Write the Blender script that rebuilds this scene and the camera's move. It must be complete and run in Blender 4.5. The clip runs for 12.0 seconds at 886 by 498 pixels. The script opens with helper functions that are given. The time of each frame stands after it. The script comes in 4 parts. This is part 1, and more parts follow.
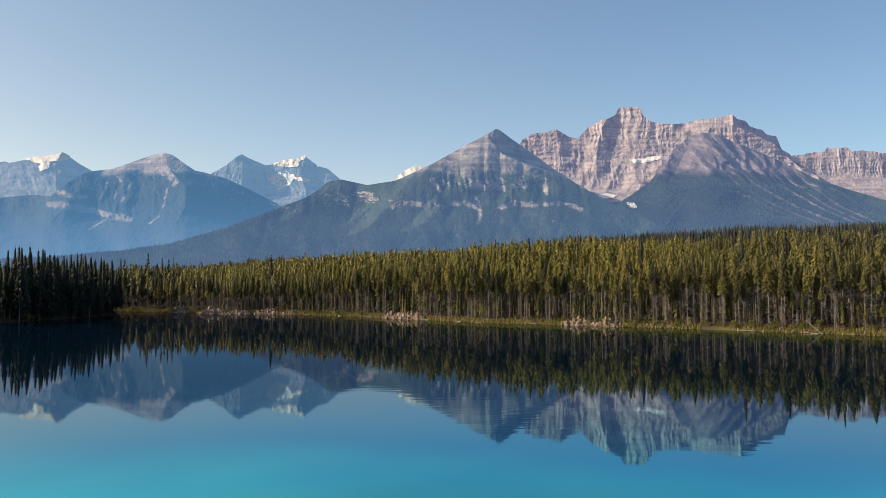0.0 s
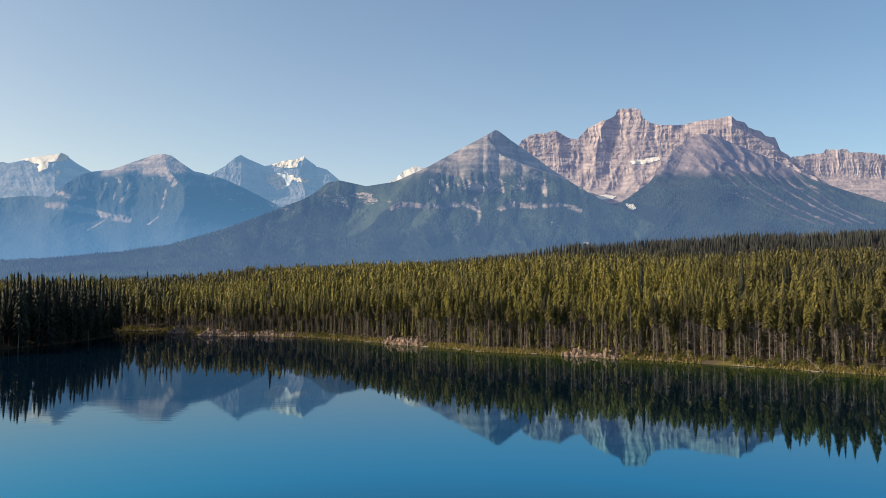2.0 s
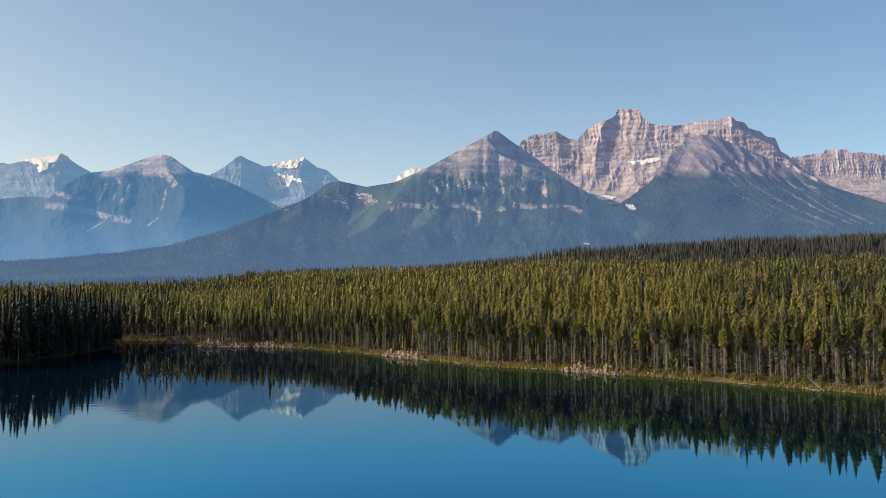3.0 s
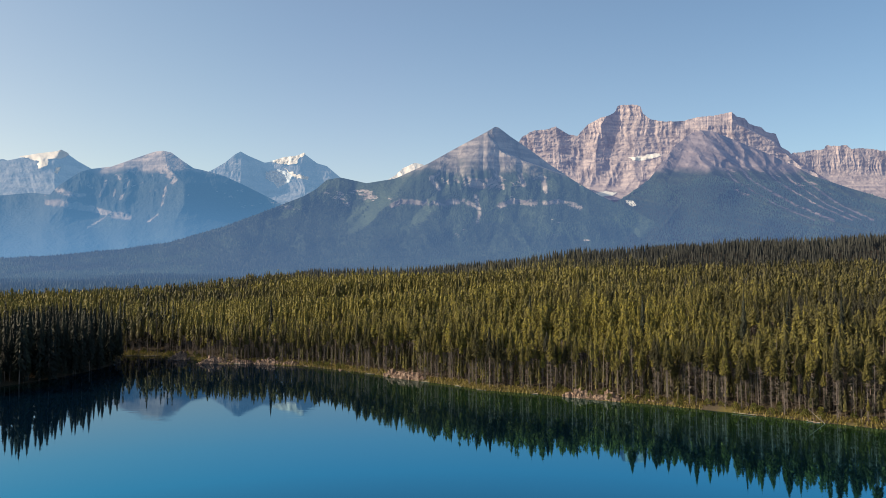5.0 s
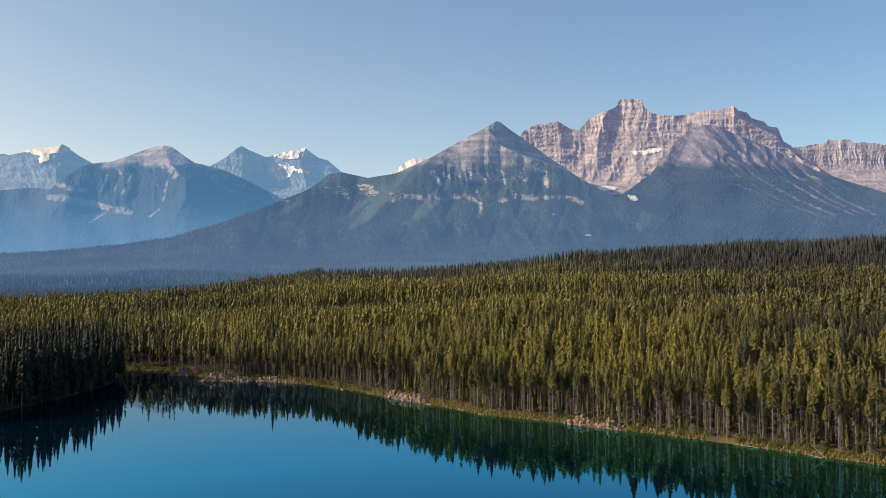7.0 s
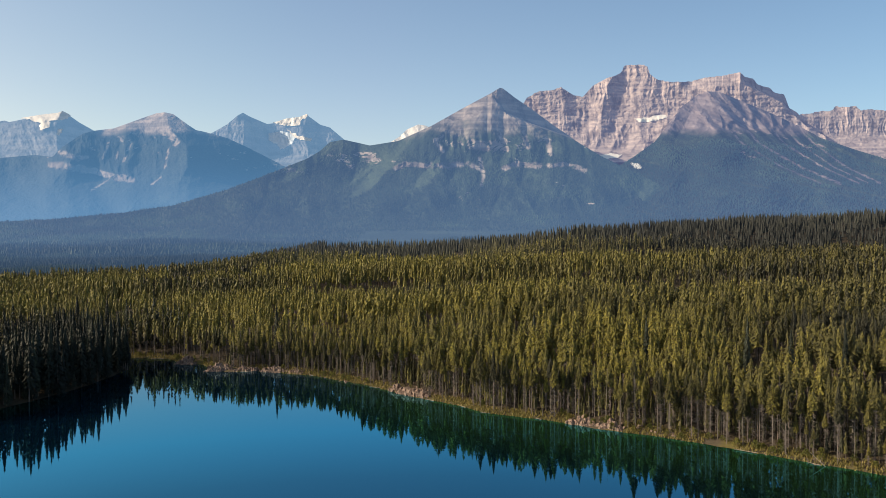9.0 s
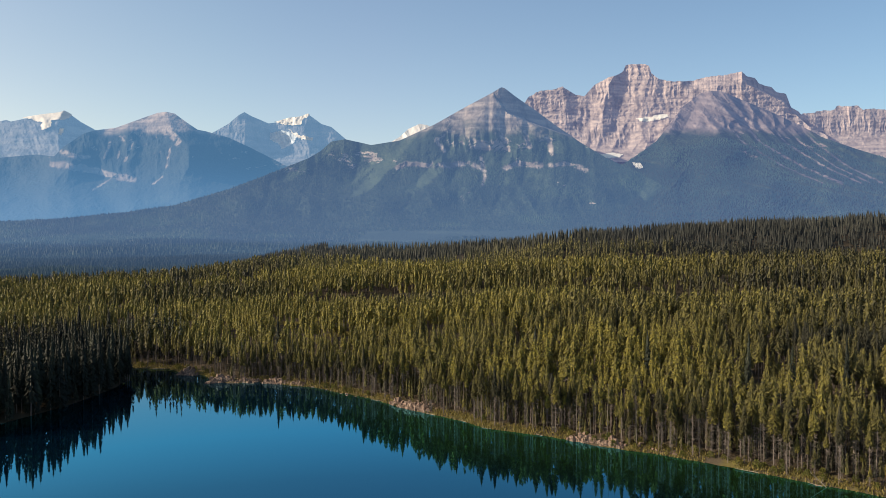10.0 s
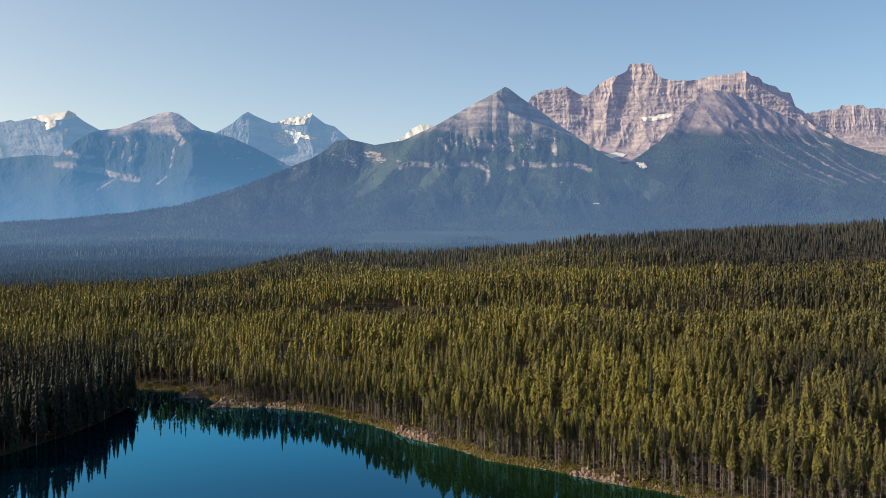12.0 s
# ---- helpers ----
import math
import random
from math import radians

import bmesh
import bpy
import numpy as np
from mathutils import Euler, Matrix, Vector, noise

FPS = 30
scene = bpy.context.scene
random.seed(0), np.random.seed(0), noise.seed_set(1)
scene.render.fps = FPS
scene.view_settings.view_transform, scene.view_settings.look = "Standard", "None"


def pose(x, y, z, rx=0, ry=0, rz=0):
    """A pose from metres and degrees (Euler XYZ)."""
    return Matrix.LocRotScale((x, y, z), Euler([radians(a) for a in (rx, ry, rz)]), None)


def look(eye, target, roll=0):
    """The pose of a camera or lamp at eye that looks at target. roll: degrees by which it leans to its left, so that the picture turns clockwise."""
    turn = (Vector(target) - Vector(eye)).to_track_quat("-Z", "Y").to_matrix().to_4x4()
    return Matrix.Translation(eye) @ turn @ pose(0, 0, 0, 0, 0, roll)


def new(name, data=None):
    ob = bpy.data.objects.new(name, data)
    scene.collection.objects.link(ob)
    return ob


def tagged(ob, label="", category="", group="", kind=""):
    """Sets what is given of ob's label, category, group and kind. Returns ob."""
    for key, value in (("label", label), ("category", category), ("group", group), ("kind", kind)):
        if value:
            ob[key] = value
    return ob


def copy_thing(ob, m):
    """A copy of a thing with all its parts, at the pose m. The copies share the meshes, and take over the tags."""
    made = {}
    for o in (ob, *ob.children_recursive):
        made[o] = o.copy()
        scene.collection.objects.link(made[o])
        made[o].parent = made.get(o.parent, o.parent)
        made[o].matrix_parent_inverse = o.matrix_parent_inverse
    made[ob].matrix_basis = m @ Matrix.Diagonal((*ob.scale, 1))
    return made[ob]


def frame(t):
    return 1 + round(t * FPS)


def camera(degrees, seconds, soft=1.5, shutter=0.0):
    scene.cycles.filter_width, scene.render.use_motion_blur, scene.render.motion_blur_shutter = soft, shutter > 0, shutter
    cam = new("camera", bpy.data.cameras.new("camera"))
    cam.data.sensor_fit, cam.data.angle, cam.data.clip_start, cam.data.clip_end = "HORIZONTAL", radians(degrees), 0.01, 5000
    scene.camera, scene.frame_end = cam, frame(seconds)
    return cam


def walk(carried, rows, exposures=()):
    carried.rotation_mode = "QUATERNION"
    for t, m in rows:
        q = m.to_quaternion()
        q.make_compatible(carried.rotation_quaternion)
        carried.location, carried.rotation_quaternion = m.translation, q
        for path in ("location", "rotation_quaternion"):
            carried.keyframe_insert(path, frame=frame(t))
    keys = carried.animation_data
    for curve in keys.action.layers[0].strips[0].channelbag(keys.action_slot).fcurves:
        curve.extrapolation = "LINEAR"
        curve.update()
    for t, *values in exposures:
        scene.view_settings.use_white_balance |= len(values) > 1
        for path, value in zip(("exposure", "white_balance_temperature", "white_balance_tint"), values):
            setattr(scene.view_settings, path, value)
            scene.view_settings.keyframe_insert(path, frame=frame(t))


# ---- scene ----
cam = camera(64.3, 12.0, soft=0.35)
# seconds, place, yaw, pitch and lean
PATH = [
    (0.0, 0.000, 0.000, 8.883, 0.000, 2.795, 0.217),
    (0.5, -0.041, 0.004, 10.295, -0.024, 2.776, 0.189),
    (1.0, -0.125, -0.008, 11.696, -0.061, 2.777, 0.198),
    (1.5, -0.194, -0.024, 13.437, -0.073, 2.793, 0.182),
    (2.0, -0.222, -0.064, 15.293, -0.083, 2.793, 0.163),
    (2.5, -0.252, -0.099, 16.899, -0.087, 2.799, 0.188),
    (3.0, -0.283, -0.112, 18.496, -0.087, 2.795, 0.192),
    (5.0, -0.392, -0.257, 24.904, -0.072, 2.401, 0.220),
    (5.5, -0.404, -0.293, 26.668, -0.054, 2.257, 0.208),
    (6.0, -0.444, -0.330, 28.403, -0.027, 2.142, 0.200),
    (6.5, -0.468, -0.361, 30.192, -0.000, 2.021, 0.248),
    (7.0, -0.443, -0.364, 31.991, 0.035, 1.868, 0.230),
    (9.0, -0.493, -0.290, 39.320, 0.249, -0.833, 0.175),
    (9.5, -0.489, -0.268, 41.225, 0.299, -0.895, 0.188),
    (10.0, -0.467, -0.268, 43.109, 0.357, -0.925, 0.162),
    (10.5, -0.462, -0.288, 44.976, 0.420, -0.959, 0.149),
    (11.0, -0.476, -0.298, 47.034, 0.490, -0.980, 0.134),
    (11.5, -0.469, -0.306, 48.892, 0.562, -1.005, 0.131),
    (12.0, -0.452, -0.317, 50.886, 0.633, -1.048, 0.162),
]
walk(cam, [(t, pose(x, y, z, 90 + pitch, 0, yaw) @ pose(0, 0, 0, 0, 0, -lean)) for t, x, y, z, yaw, pitch, lean in PATH],
     [(0.0, 0.4, 6900, 8), (12.0, 0.4, 6900, 8)])

# ---- light: a low sun from the left and a clear sky ----
SUN_AZIMUTH, SUN_HEIGHT = 261.0, 27.5        # degrees, clockwise from +y; above the horizon
world = bpy.data.worlds.new("sky")
scene.world = world
world.use_nodes = True
wn = world.node_tree.nodes
sky = wn.new("ShaderNodeTexSky")
sky.sky_type = "NISHITA"
sky.sun_disc = False
sky.sun_elevation, sky.sun_rotation = radians(SUN_HEIGHT), radians(SUN_AZIMUTH)
sky.air_density, sky.dust_density, sky.ozone_density, sky.altitude = 1.0, 3.2, 1.1, 1200
wn["Background"].inputs["Strength"].default_value = 0.145
# summer haze: creamy towards the sun, clearer and deeper blue away from it
way, axis = wn.new("ShaderNodeTexCoord"), wn.new("ShaderNodeVectorMath")
axis.operation = "DOT_PRODUCT"
axis.inputs[1].default_value = (math.sin(radians(SUN_AZIMUTH)), math.cos(radians(SUN_AZIMUTH)), 0)
span, haze, tinted, low = wn.new("ShaderNodeMapRange"), wn.new("ShaderNodeValToRGB"), wn.new("ShaderNodeMix"), wn.new("ShaderNodeMix")
span.inputs["From Min"].default_value, span.inputs["From Max"].default_value = -0.8, 0.6
haze.color_ramp.interpolation = "B_SPLINE"
haze.color_ramp.elements.new(0.55)
for el, (p, c) in zip(haze.color_ramp.elements, ((0.0, (0.53, 0.67, 0.74)), (0.5, (1.11, 1.12, 1.11)), (1.0, (0.95, 0.865, 0.765)))):
    el.position, el.color = p, (*c, 1)
tinted.data_type, tinted.blend_type = "RGBA", "MULTIPLY"
tinted.inputs[0].default_value = 1.0
for a, b in ((way.outputs["Generated"], axis.inputs[0]), (axis.outputs["Value"], span.inputs["Value"]), (span.outputs["Result"], haze.inputs["Fac"]),
             (sky.outputs["Color"], tinted.inputs[6]), (haze.outputs["Color"], tinted.inputs[7]), (tinted.outputs[2], low.inputs[6])):
    world.node_tree.links.new(a, b)
# the lowest air is dustier
level, dust = wn.new("ShaderNodeSeparateXYZ"), wn.new("ShaderNodeValToRGB")
dust.color_ramp.elements[0].color, dust.color_ramp.elements[1].color = (1.09, 0.99, 0.93, 1), (1.0, 1.0, 1.0, 1)
dust.color_ramp.elements[0].position, dust.color_ramp.elements[1].position = 0.06, 0.34
low.data_type, low.blend_type = "RGBA", "MULTIPLY"
low.inputs[0].default_value = 1.0
for a, b in ((way.outputs["Generated"], level.inputs[0]), (level.outputs["Z"], dust.inputs["Fac"]), (dust.outputs["Color"], low.inputs[7]), (low.outputs[2], wn["Background"].inputs["Color"])):
    world.node_tree.links.new(a, b)
sun_data = bpy.data.lights.new("sun", "SUN")
sun_data.energy, sun_data.angle, sun_data.color = 5.0, radians(0.5), (1.0, 0.85, 0.66)
sun = new("sun", sun_data)
a, e = radians(SUN_AZIMUTH), radians(SUN_HEIGHT)
sun.matrix_world = look((0, 0, 300), Vector((0, 0, 300)) - Vector((math.sin(a) * math.cos(e), math.cos(a) * math.cos(e), math.sin(e))))

# ---- noise and mesh helpers ----
TABLE = np.random.RandomState(7).rand(256, 256)


def vnoise(x, y, seed=0):
    """Smooth lattice noise, 0 to 1, of arrays x, y."""
    x, y = np.asarray(x, float) + 17.3 * seed, np.asarray(y, float) + 41.7 * seed
    xi, yi = np.floor(x).astype(int), np.floor(y).astype(int)
    u, v = x - xi, y - yi
    u, v = u * u * (3 - 2 * u), v * v * (3 - 2 * v)
    i0, i1, j0, j1 = xi & 255, (xi + 1) & 255, yi & 255, (yi + 1) & 255
    return (TABLE[i0, j0] * (1 - u) + TABLE[i1, j0] * u) * (1 - v) + (TABLE[i0, j1] * (1 - u) + TABLE[i1, j1] * u) * v


def fbm(x, y, octaves=4, seed=0):
    total, weight, amp = 0.0, 0.0, 1.0
    for o in range(octaves):
        total = total + amp * vnoise(x * 2 ** o, y * 2 ** o, seed + o)
        weight, amp = weight + amp, amp * 0.5
    return total / weight


def ridged(x, y, octaves=4, seed=0):
    total, weight, amp = 0.0, 0.0, 1.0
    for o in range(octaves):
        total = total + amp * (1 - np.abs(2 * vnoise(x * 2 ** o, y * 2 ** o, seed + o) - 1))
        weight, amp = weight + amp, amp * 0.5
    return total / weight


def step01(a, b, x):
    k = np.clip((x - a) / (b - a), 0, 1)
    return k * k * (3 - 2 * k)


def raw_mesh(name, verts, faces, material, smooth=False, tint=None, second=None, which=None, stone=None):
    """A mesh from arrays: verts (n, 3), faces (m, 3 or 4)."""
    verts, faces = np.asarray(verts, np.float32), np.asarray(faces, np.int32)
    n = faces.shape[1]
    me = bpy.data.meshes.new(name)
    me.vertices.add(len(verts))
    me.vertices.foreach_set("co", verts.ravel())
    me.loops.add(faces.size)
    me.loops.foreach_set("vertex_index", faces.ravel())
    me.polygons.add(len(faces))
    me.polygons.foreach_set("loop_start", np.arange(0, faces.size, n, dtype=np.int32))
    me.polygons.foreach_set("loop_total", np.full(len(faces), n, np.int32))
    me.polygons.foreach_set("use_smooth", np.full(len(faces), smooth))
    if tint is not None:
        me.attributes.new("tint", "FLOAT", "POINT").data.foreach_set("value", np.asarray(tint, np.float32))
    if stone is not None:
        me.attributes.new("stone", "FLOAT", "POINT").data.foreach_set("value", np.asarray(stone, np.float32))
    me.update(calc_edges=True)
    me.validate()
    me.materials.append(material)
    if second:
        me.materials.append(second)
        me.polygons.foreach_set("material_index", np.asarray(which, np.int32))
    return me


def grid_faces(nu, nv):
    i = np.arange((nu - 1) * (nv - 1))
    r, c = i // (nv - 1), i % (nv - 1)
    k = r * nv + c
    return np.stack([k, k + nv, k + nv + 1, k + 1], 1)


def part(name, me, parent, label="", m=None):
    ob = new(name, me)
    ob.parent = parent
    if m is not None:
        ob.matrix_basis = m
    return tagged(ob, label)


# ---- materials ----
class Nodes:
    """Short hand for building a material."""

    def __init__(self, name, rough=0.8, spec=0.3):
        self.mat = bpy.data.materials.new(name)
        self.mat.use_nodes = True
        self.tree = self.mat.node_tree
        self.bsdf = self.tree.nodes["Principled BSDF"]
        self.bsdf.inputs["Roughness"].default_value = rough
        self.bsdf.inputs["Specular IOR Level"].default_value = spec
        self.place = self.add("ShaderNodeNewGeometry").outputs["Position"]

    def add(self, kind, operation="", interpolation_type="", data_type="", blend_type="", attribute_name=""):
        node = self.tree.nodes.new(kind)
        if operation:
            node.operation = operation
        if interpolation_type:
            node.interpolation_type = interpolation_type
        if data_type:
            node.data_type = data_type
        if blend_type:
            node.blend_type = blend_type
        if attribute_name:
            node.attribute_name = attribute_name
        return node

    def link(self, a, b):
        self.tree.links.new(a, b)

    def noise(self, scale, detail=4.0, stretch=(1, 1, 1), rough=0.55):
        v = self.add("ShaderNodeVectorMath", operation="MULTIPLY")
        self.link(self.place, v.inputs[0])
        v.inputs[1].default_value = stretch
        n = self.add("ShaderNodeTexNoise")
        n.inputs["Scale"].default_value, n.inputs["Detail"].default_value, n.inputs["Roughness"].default_value = scale, detail, rough
        self.link(v.outputs[0], n.inputs["Vector"])
        return n.outputs["Fac"]

    def ramp(self, fac, *stops):
        r = self.add("ShaderNodeValToRGB")
        while len(r.color_ramp.elements) < len(stops):
            r.color_ramp.elements.new(0.5)
        for el, (p, c) in zip(r.color_ramp.elements, stops):
            el.position, el.color = p, (*c, 1) if len(c) == 3 else c
        self.link(fac, r.inputs["Fac"])
        return r.outputs["Color"]

    def grey(self, fac, lo, hi):
        m = self.add("ShaderNodeMapRange", interpolation_type="SMOOTHSTEP")
        m.inputs["From Min"].default_value, m.inputs["From Max"].default_value = lo, hi
        self.link(fac, m.inputs["Value"])
        return m.outputs["Result"]

    def maths(self, op, a, b):
        m = self.add("ShaderNodeMath", operation=op)
        for s, v in zip(m.inputs, (a, b)):
            if isinstance(v, (int, float)):
                s.default_value = v
            else:
                self.link(v, s)
        return m.outputs[0]

    def mix(self, fac, a, b, blend="MIX"):
        m = self.add("ShaderNodeMix", data_type="RGBA", blend_type=blend)
        for s, v in zip((m.inputs[0], m.inputs[6], m.inputs[7]), (fac, a, b)):
            if isinstance(v, (int, float)):
                s.default_value = v
            elif isinstance(v, tuple):
                s.default_value = (*v, 1)
            else:
                self.link(v, s)
        return m.outputs[2]

    def bump(self, height, strength, distance):
        b = self.add("ShaderNodeBump")
        b.inputs["Strength"].default_value, b.inputs["Distance"].default_value = strength, distance
        self.link(height, b.inputs["Height"])
        self.link(b.outputs["Normal"], self.bsdf.inputs["Normal"])

    def colour(self, c):
        if isinstance(c, tuple):
            self.bsdf.inputs["Base Color"].default_value = (*c, 1)
        else:
            self.link(c, self.bsdf.inputs["Base Color"])
        return self.mat

    def height(self):
        s = self.add("ShaderNodeSeparateXYZ")
        self.link(self.place, s.inputs[0])
        return s.outputs["Z"]

    def haze_glow(self, low):
        """Strength of the painted haze: none near by, 1 far off and high up, more near the valley floor."""
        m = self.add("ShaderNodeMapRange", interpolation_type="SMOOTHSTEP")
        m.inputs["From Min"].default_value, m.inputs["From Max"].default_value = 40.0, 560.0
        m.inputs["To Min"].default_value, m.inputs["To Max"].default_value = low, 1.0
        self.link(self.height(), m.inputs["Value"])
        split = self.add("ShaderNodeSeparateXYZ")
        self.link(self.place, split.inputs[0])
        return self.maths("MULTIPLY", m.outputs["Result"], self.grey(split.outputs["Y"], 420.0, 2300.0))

    def steep(self):
        g = self.add("ShaderNodeNewGeometry")
        s = self.add("ShaderNodeSeparateXYZ")
        self.link(g.outputs["Normal"], s.inputs[0])
        return s.outputs["Z"]


def foliage(name, dark, mid, light, single, glow=None, low_haze=1.15, thin_share=0.34):
    """Needle foliage; the shade of green varies from tree to tree, and in patches."""
    n = Nodes(name, 0.65, 0.2)
    if single:
        own = n.add("ShaderNodeObjectInfo").outputs["Random"]
    else:
        own = n.add("ShaderNodeAttribute", attribute_name="tint").outputs["Fac"]
    tone = n.ramp(own, (0.0, dark), (0.45, mid), (1.0, light))
    patch = n.grey(n.noise(1.6, 4.0), 0.36, 0.66)
    colour = n.mix(patch, n.mix(0.72, tone, dark), tone)
    n.colour(colour)
    thin = n.add("ShaderNodeBsdfTranslucent")
    n.link(colour, thin.inputs["Color"])
    both = n.add("ShaderNodeMixShader")
    both.inputs[0].default_value = thin_share
    n.link(n.bsdf.outputs[0], both.inputs[1])
    n.link(thin.outputs[0], both.inputs[2])
    shown = both.outputs[0]
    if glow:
        # haze is painted on far trees as a blue glow
        haze_glow, total = n.add("ShaderNodeEmission"), n.add("ShaderNodeAddShader")
        haze_glow.inputs["Color"].default_value = (*glow, 1)
        n.link(n.haze_glow(low_haze), haze_glow.inputs["Strength"])
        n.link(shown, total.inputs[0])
        n.link(haze_glow.outputs[0], total.inputs[1])
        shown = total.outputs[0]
    n.link(shown, n.tree.nodes["Material Output"].inputs["Surface"])
    return n.mat


def bark_material(name, a, b):
    n = Nodes(name, 0.9, 0.15)
    n.bump(n.noise(9.0, 4.0, (1, 1, 0.25)), 0.6, 0.03)
    return n.colour(n.mix(n.noise(3.0, 5.0, (1, 1, 0.3)), a, b))


def rock_material(name, a, b, c, stretch=(1, 1, 1), scale=0.02, bump=4.0):
    n = Nodes(name, 0.9, 0.2)
    big, fine = n.noise(scale, 6.0, stretch), n.noise(scale * 7, 6.0, stretch)
    n.bump(fine, 0.8, bump)
    return n.colour(n.mix(n.grey(fine, 0.35, 0.7), n.mix(n.grey(big, 0.35, 0.65), a, b), c))


def slope_material(name, rock_a, rock_b, forest, meadow, line, spread=70.0, steepness=0.62, layers=0.03, glow=None, low_haze=1.15, streak=0.0):
    """Mountain side: layered rock above the tree line and on the steep bands, conifer forest with grassy runs below."""
    n = Nodes(name, 0.9, 0.15)
    z, up = n.height(), n.steep()
    band = n.noise(layers, 3.0, (0.12, 0.12, 1.0))
    ribs = n.noise(0.018, 6.0, (1, 1, 0.7))
    rock = n.mix(n.grey(band, 0.35, 0.65), rock_a, rock_b)
    rock = n.mix(n.grey(ribs, 0.45, 0.7), rock, tuple(0.6 * k for k in rock_a))
    if streak:
        # beds of scree that dip to one side
        axes, flow = n.add("ShaderNodeSeparateXYZ"), n.add("ShaderNodeCombineXYZ")
        n.link(n.place, axes.inputs[0])
        n.link(n.maths("ADD", axes.outputs["X"], n.maths("MULTIPLY", axes.outputs["Z"], streak)), flow.inputs["X"])
        n.link(n.maths("MULTIPLY", n.maths("SUBTRACT", axes.outputs["Z"], n.maths("MULTIPLY", axes.outputs["X"], 0.5)), 0.12), flow.inputs["Y"])
        beds = n.add("ShaderNodeTexNoise")
        beds.inputs["Scale"].default_value, beds.inputs["Detail"].default_value = 0.011, 4.0
        n.link(flow.outputs[0], beds.inputs["Vector"])
        rock = n.mix(n.grey(beds.outputs["Fac"], 0.34, 0.64), tuple(0.72 * k for k in rock_a), n.mix(0.3, rock, tuple(1.1 * k for k in rock_b)))
    patch = n.noise(0.006, 5.0, (1, 1, 0.35))
    green = n.mix(n.grey(patch, 0.48, 0.68), forest, meadow)
    green = n.mix(n.grey(n.noise(0.12, 3.0, (1, 1, 0.4)), 0.3, 0.7), tuple(0.55 * k for k in forest), green)
    green = n.mix(n.add("ShaderNodeAttribute", attribute_name="tint").outputs["Fac"], green, n.mix(0.6, green, meadow))
    green = n.mix(n.grey(n.noise(0.33, 2.0, (1, 1, 0.4)), 0.36, 0.62), tuple(0.3 * k for k in forest), green)
    wander = n.maths("MULTIPLY", n.maths("SUBTRACT", n.noise(0.008, 6.0), 0.5), 4.0 * spread)
    high = n.grey(n.maths("ADD", z, wander), line - spread, line + spread)
    bare = n.grey(n.maths("ADD", up, n.maths("MULTIPLY", n.maths("SUBTRACT", n.noise(0.03, 4.0), 0.5), 0.3)), steepness + 0.05, steepness - 0.07)
    # bare cliffs and chutes among the trees
    scar = n.maths("MULTIPLY", n.add("ShaderNodeAttribute", attribute_name="stone").outputs["Fac"], n.grey(n.noise(0.03, 5.0, (1, 1, 0.3)), 0.34, 0.52))
    bare = n.maths("MAXIMUM", bare, scar)
    n.bump(n.noise(0.06, 8.0, (1, 1, 0.5)), 0.9, 6.0)
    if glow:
        # haze is painted on the far sides as a blue glow, most of all low in the valley
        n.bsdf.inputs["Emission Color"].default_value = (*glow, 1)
        n.link(n.haze_glow(low_haze), n.bsdf.inputs["Emission Strength"])
    return n.colour(n.mix(n.maths("MAXIMUM", high, bare), green, rock))


pine_own = foliage("pine_needles", (0.028, 0.028, 0.018), (0.091, 0.082, 0.026), (0.175, 0.152, 0.036), True, thin_share=0.2)
pine_many = foliage("pine_needles_forest", (0.034, 0.034, 0.023), (0.142, 0.127, 0.036), (0.244, 0.212, 0.042), False, thin_share=0.2)
# hill, crest, valley and slope needles carry the painted haze glow
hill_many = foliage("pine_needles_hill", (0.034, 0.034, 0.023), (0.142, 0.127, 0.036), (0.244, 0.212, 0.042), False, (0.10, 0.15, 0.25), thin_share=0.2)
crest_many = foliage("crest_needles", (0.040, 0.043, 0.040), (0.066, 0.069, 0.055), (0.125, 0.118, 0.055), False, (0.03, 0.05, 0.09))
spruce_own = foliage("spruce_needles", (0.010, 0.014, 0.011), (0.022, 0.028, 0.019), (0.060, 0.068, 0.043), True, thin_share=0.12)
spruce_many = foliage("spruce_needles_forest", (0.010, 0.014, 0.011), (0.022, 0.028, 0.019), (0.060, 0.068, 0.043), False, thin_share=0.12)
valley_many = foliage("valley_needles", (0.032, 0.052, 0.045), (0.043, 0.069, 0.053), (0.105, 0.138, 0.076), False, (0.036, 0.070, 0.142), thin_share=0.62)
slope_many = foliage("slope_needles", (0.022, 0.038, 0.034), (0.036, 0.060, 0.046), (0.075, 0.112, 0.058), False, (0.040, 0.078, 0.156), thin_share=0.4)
shrub_leaf = foliage("shrub_leaves", (0.07, 0.08, 0.02), (0.13, 0.13, 0.03), (0.19, 0.16, 0.04), True)
grass_blade = foliage("sedge", (0.13, 0.112, 0.034), (0.23, 0.188, 0.060), (0.34, 0.27, 0.11), False)
bark = bark_material("grey_bark", (0.085, 0.070, 0.062), (0.19, 0.160, 0.145))
dead_bough = bark_material("dead_boughs", (0.060, 0.050, 0.045), (0.13, 0.110, 0.10))
snag_wood = bark_material("weathered_wood", (0.095, 0.080, 0.072), (0.20, 0.175, 0.16))
dead_wood = bark_material("bleached_wood", (0.17, 0.15, 0.128), (0.33, 0.29, 0.25))
shore_rock = rock_material("shore_rock", (0.19, 0.128, 0.098), (0.31, 0.222, 0.172), (0.075, 0.058, 0.052), (1, 1, 0.7), 0.5, 0.15)


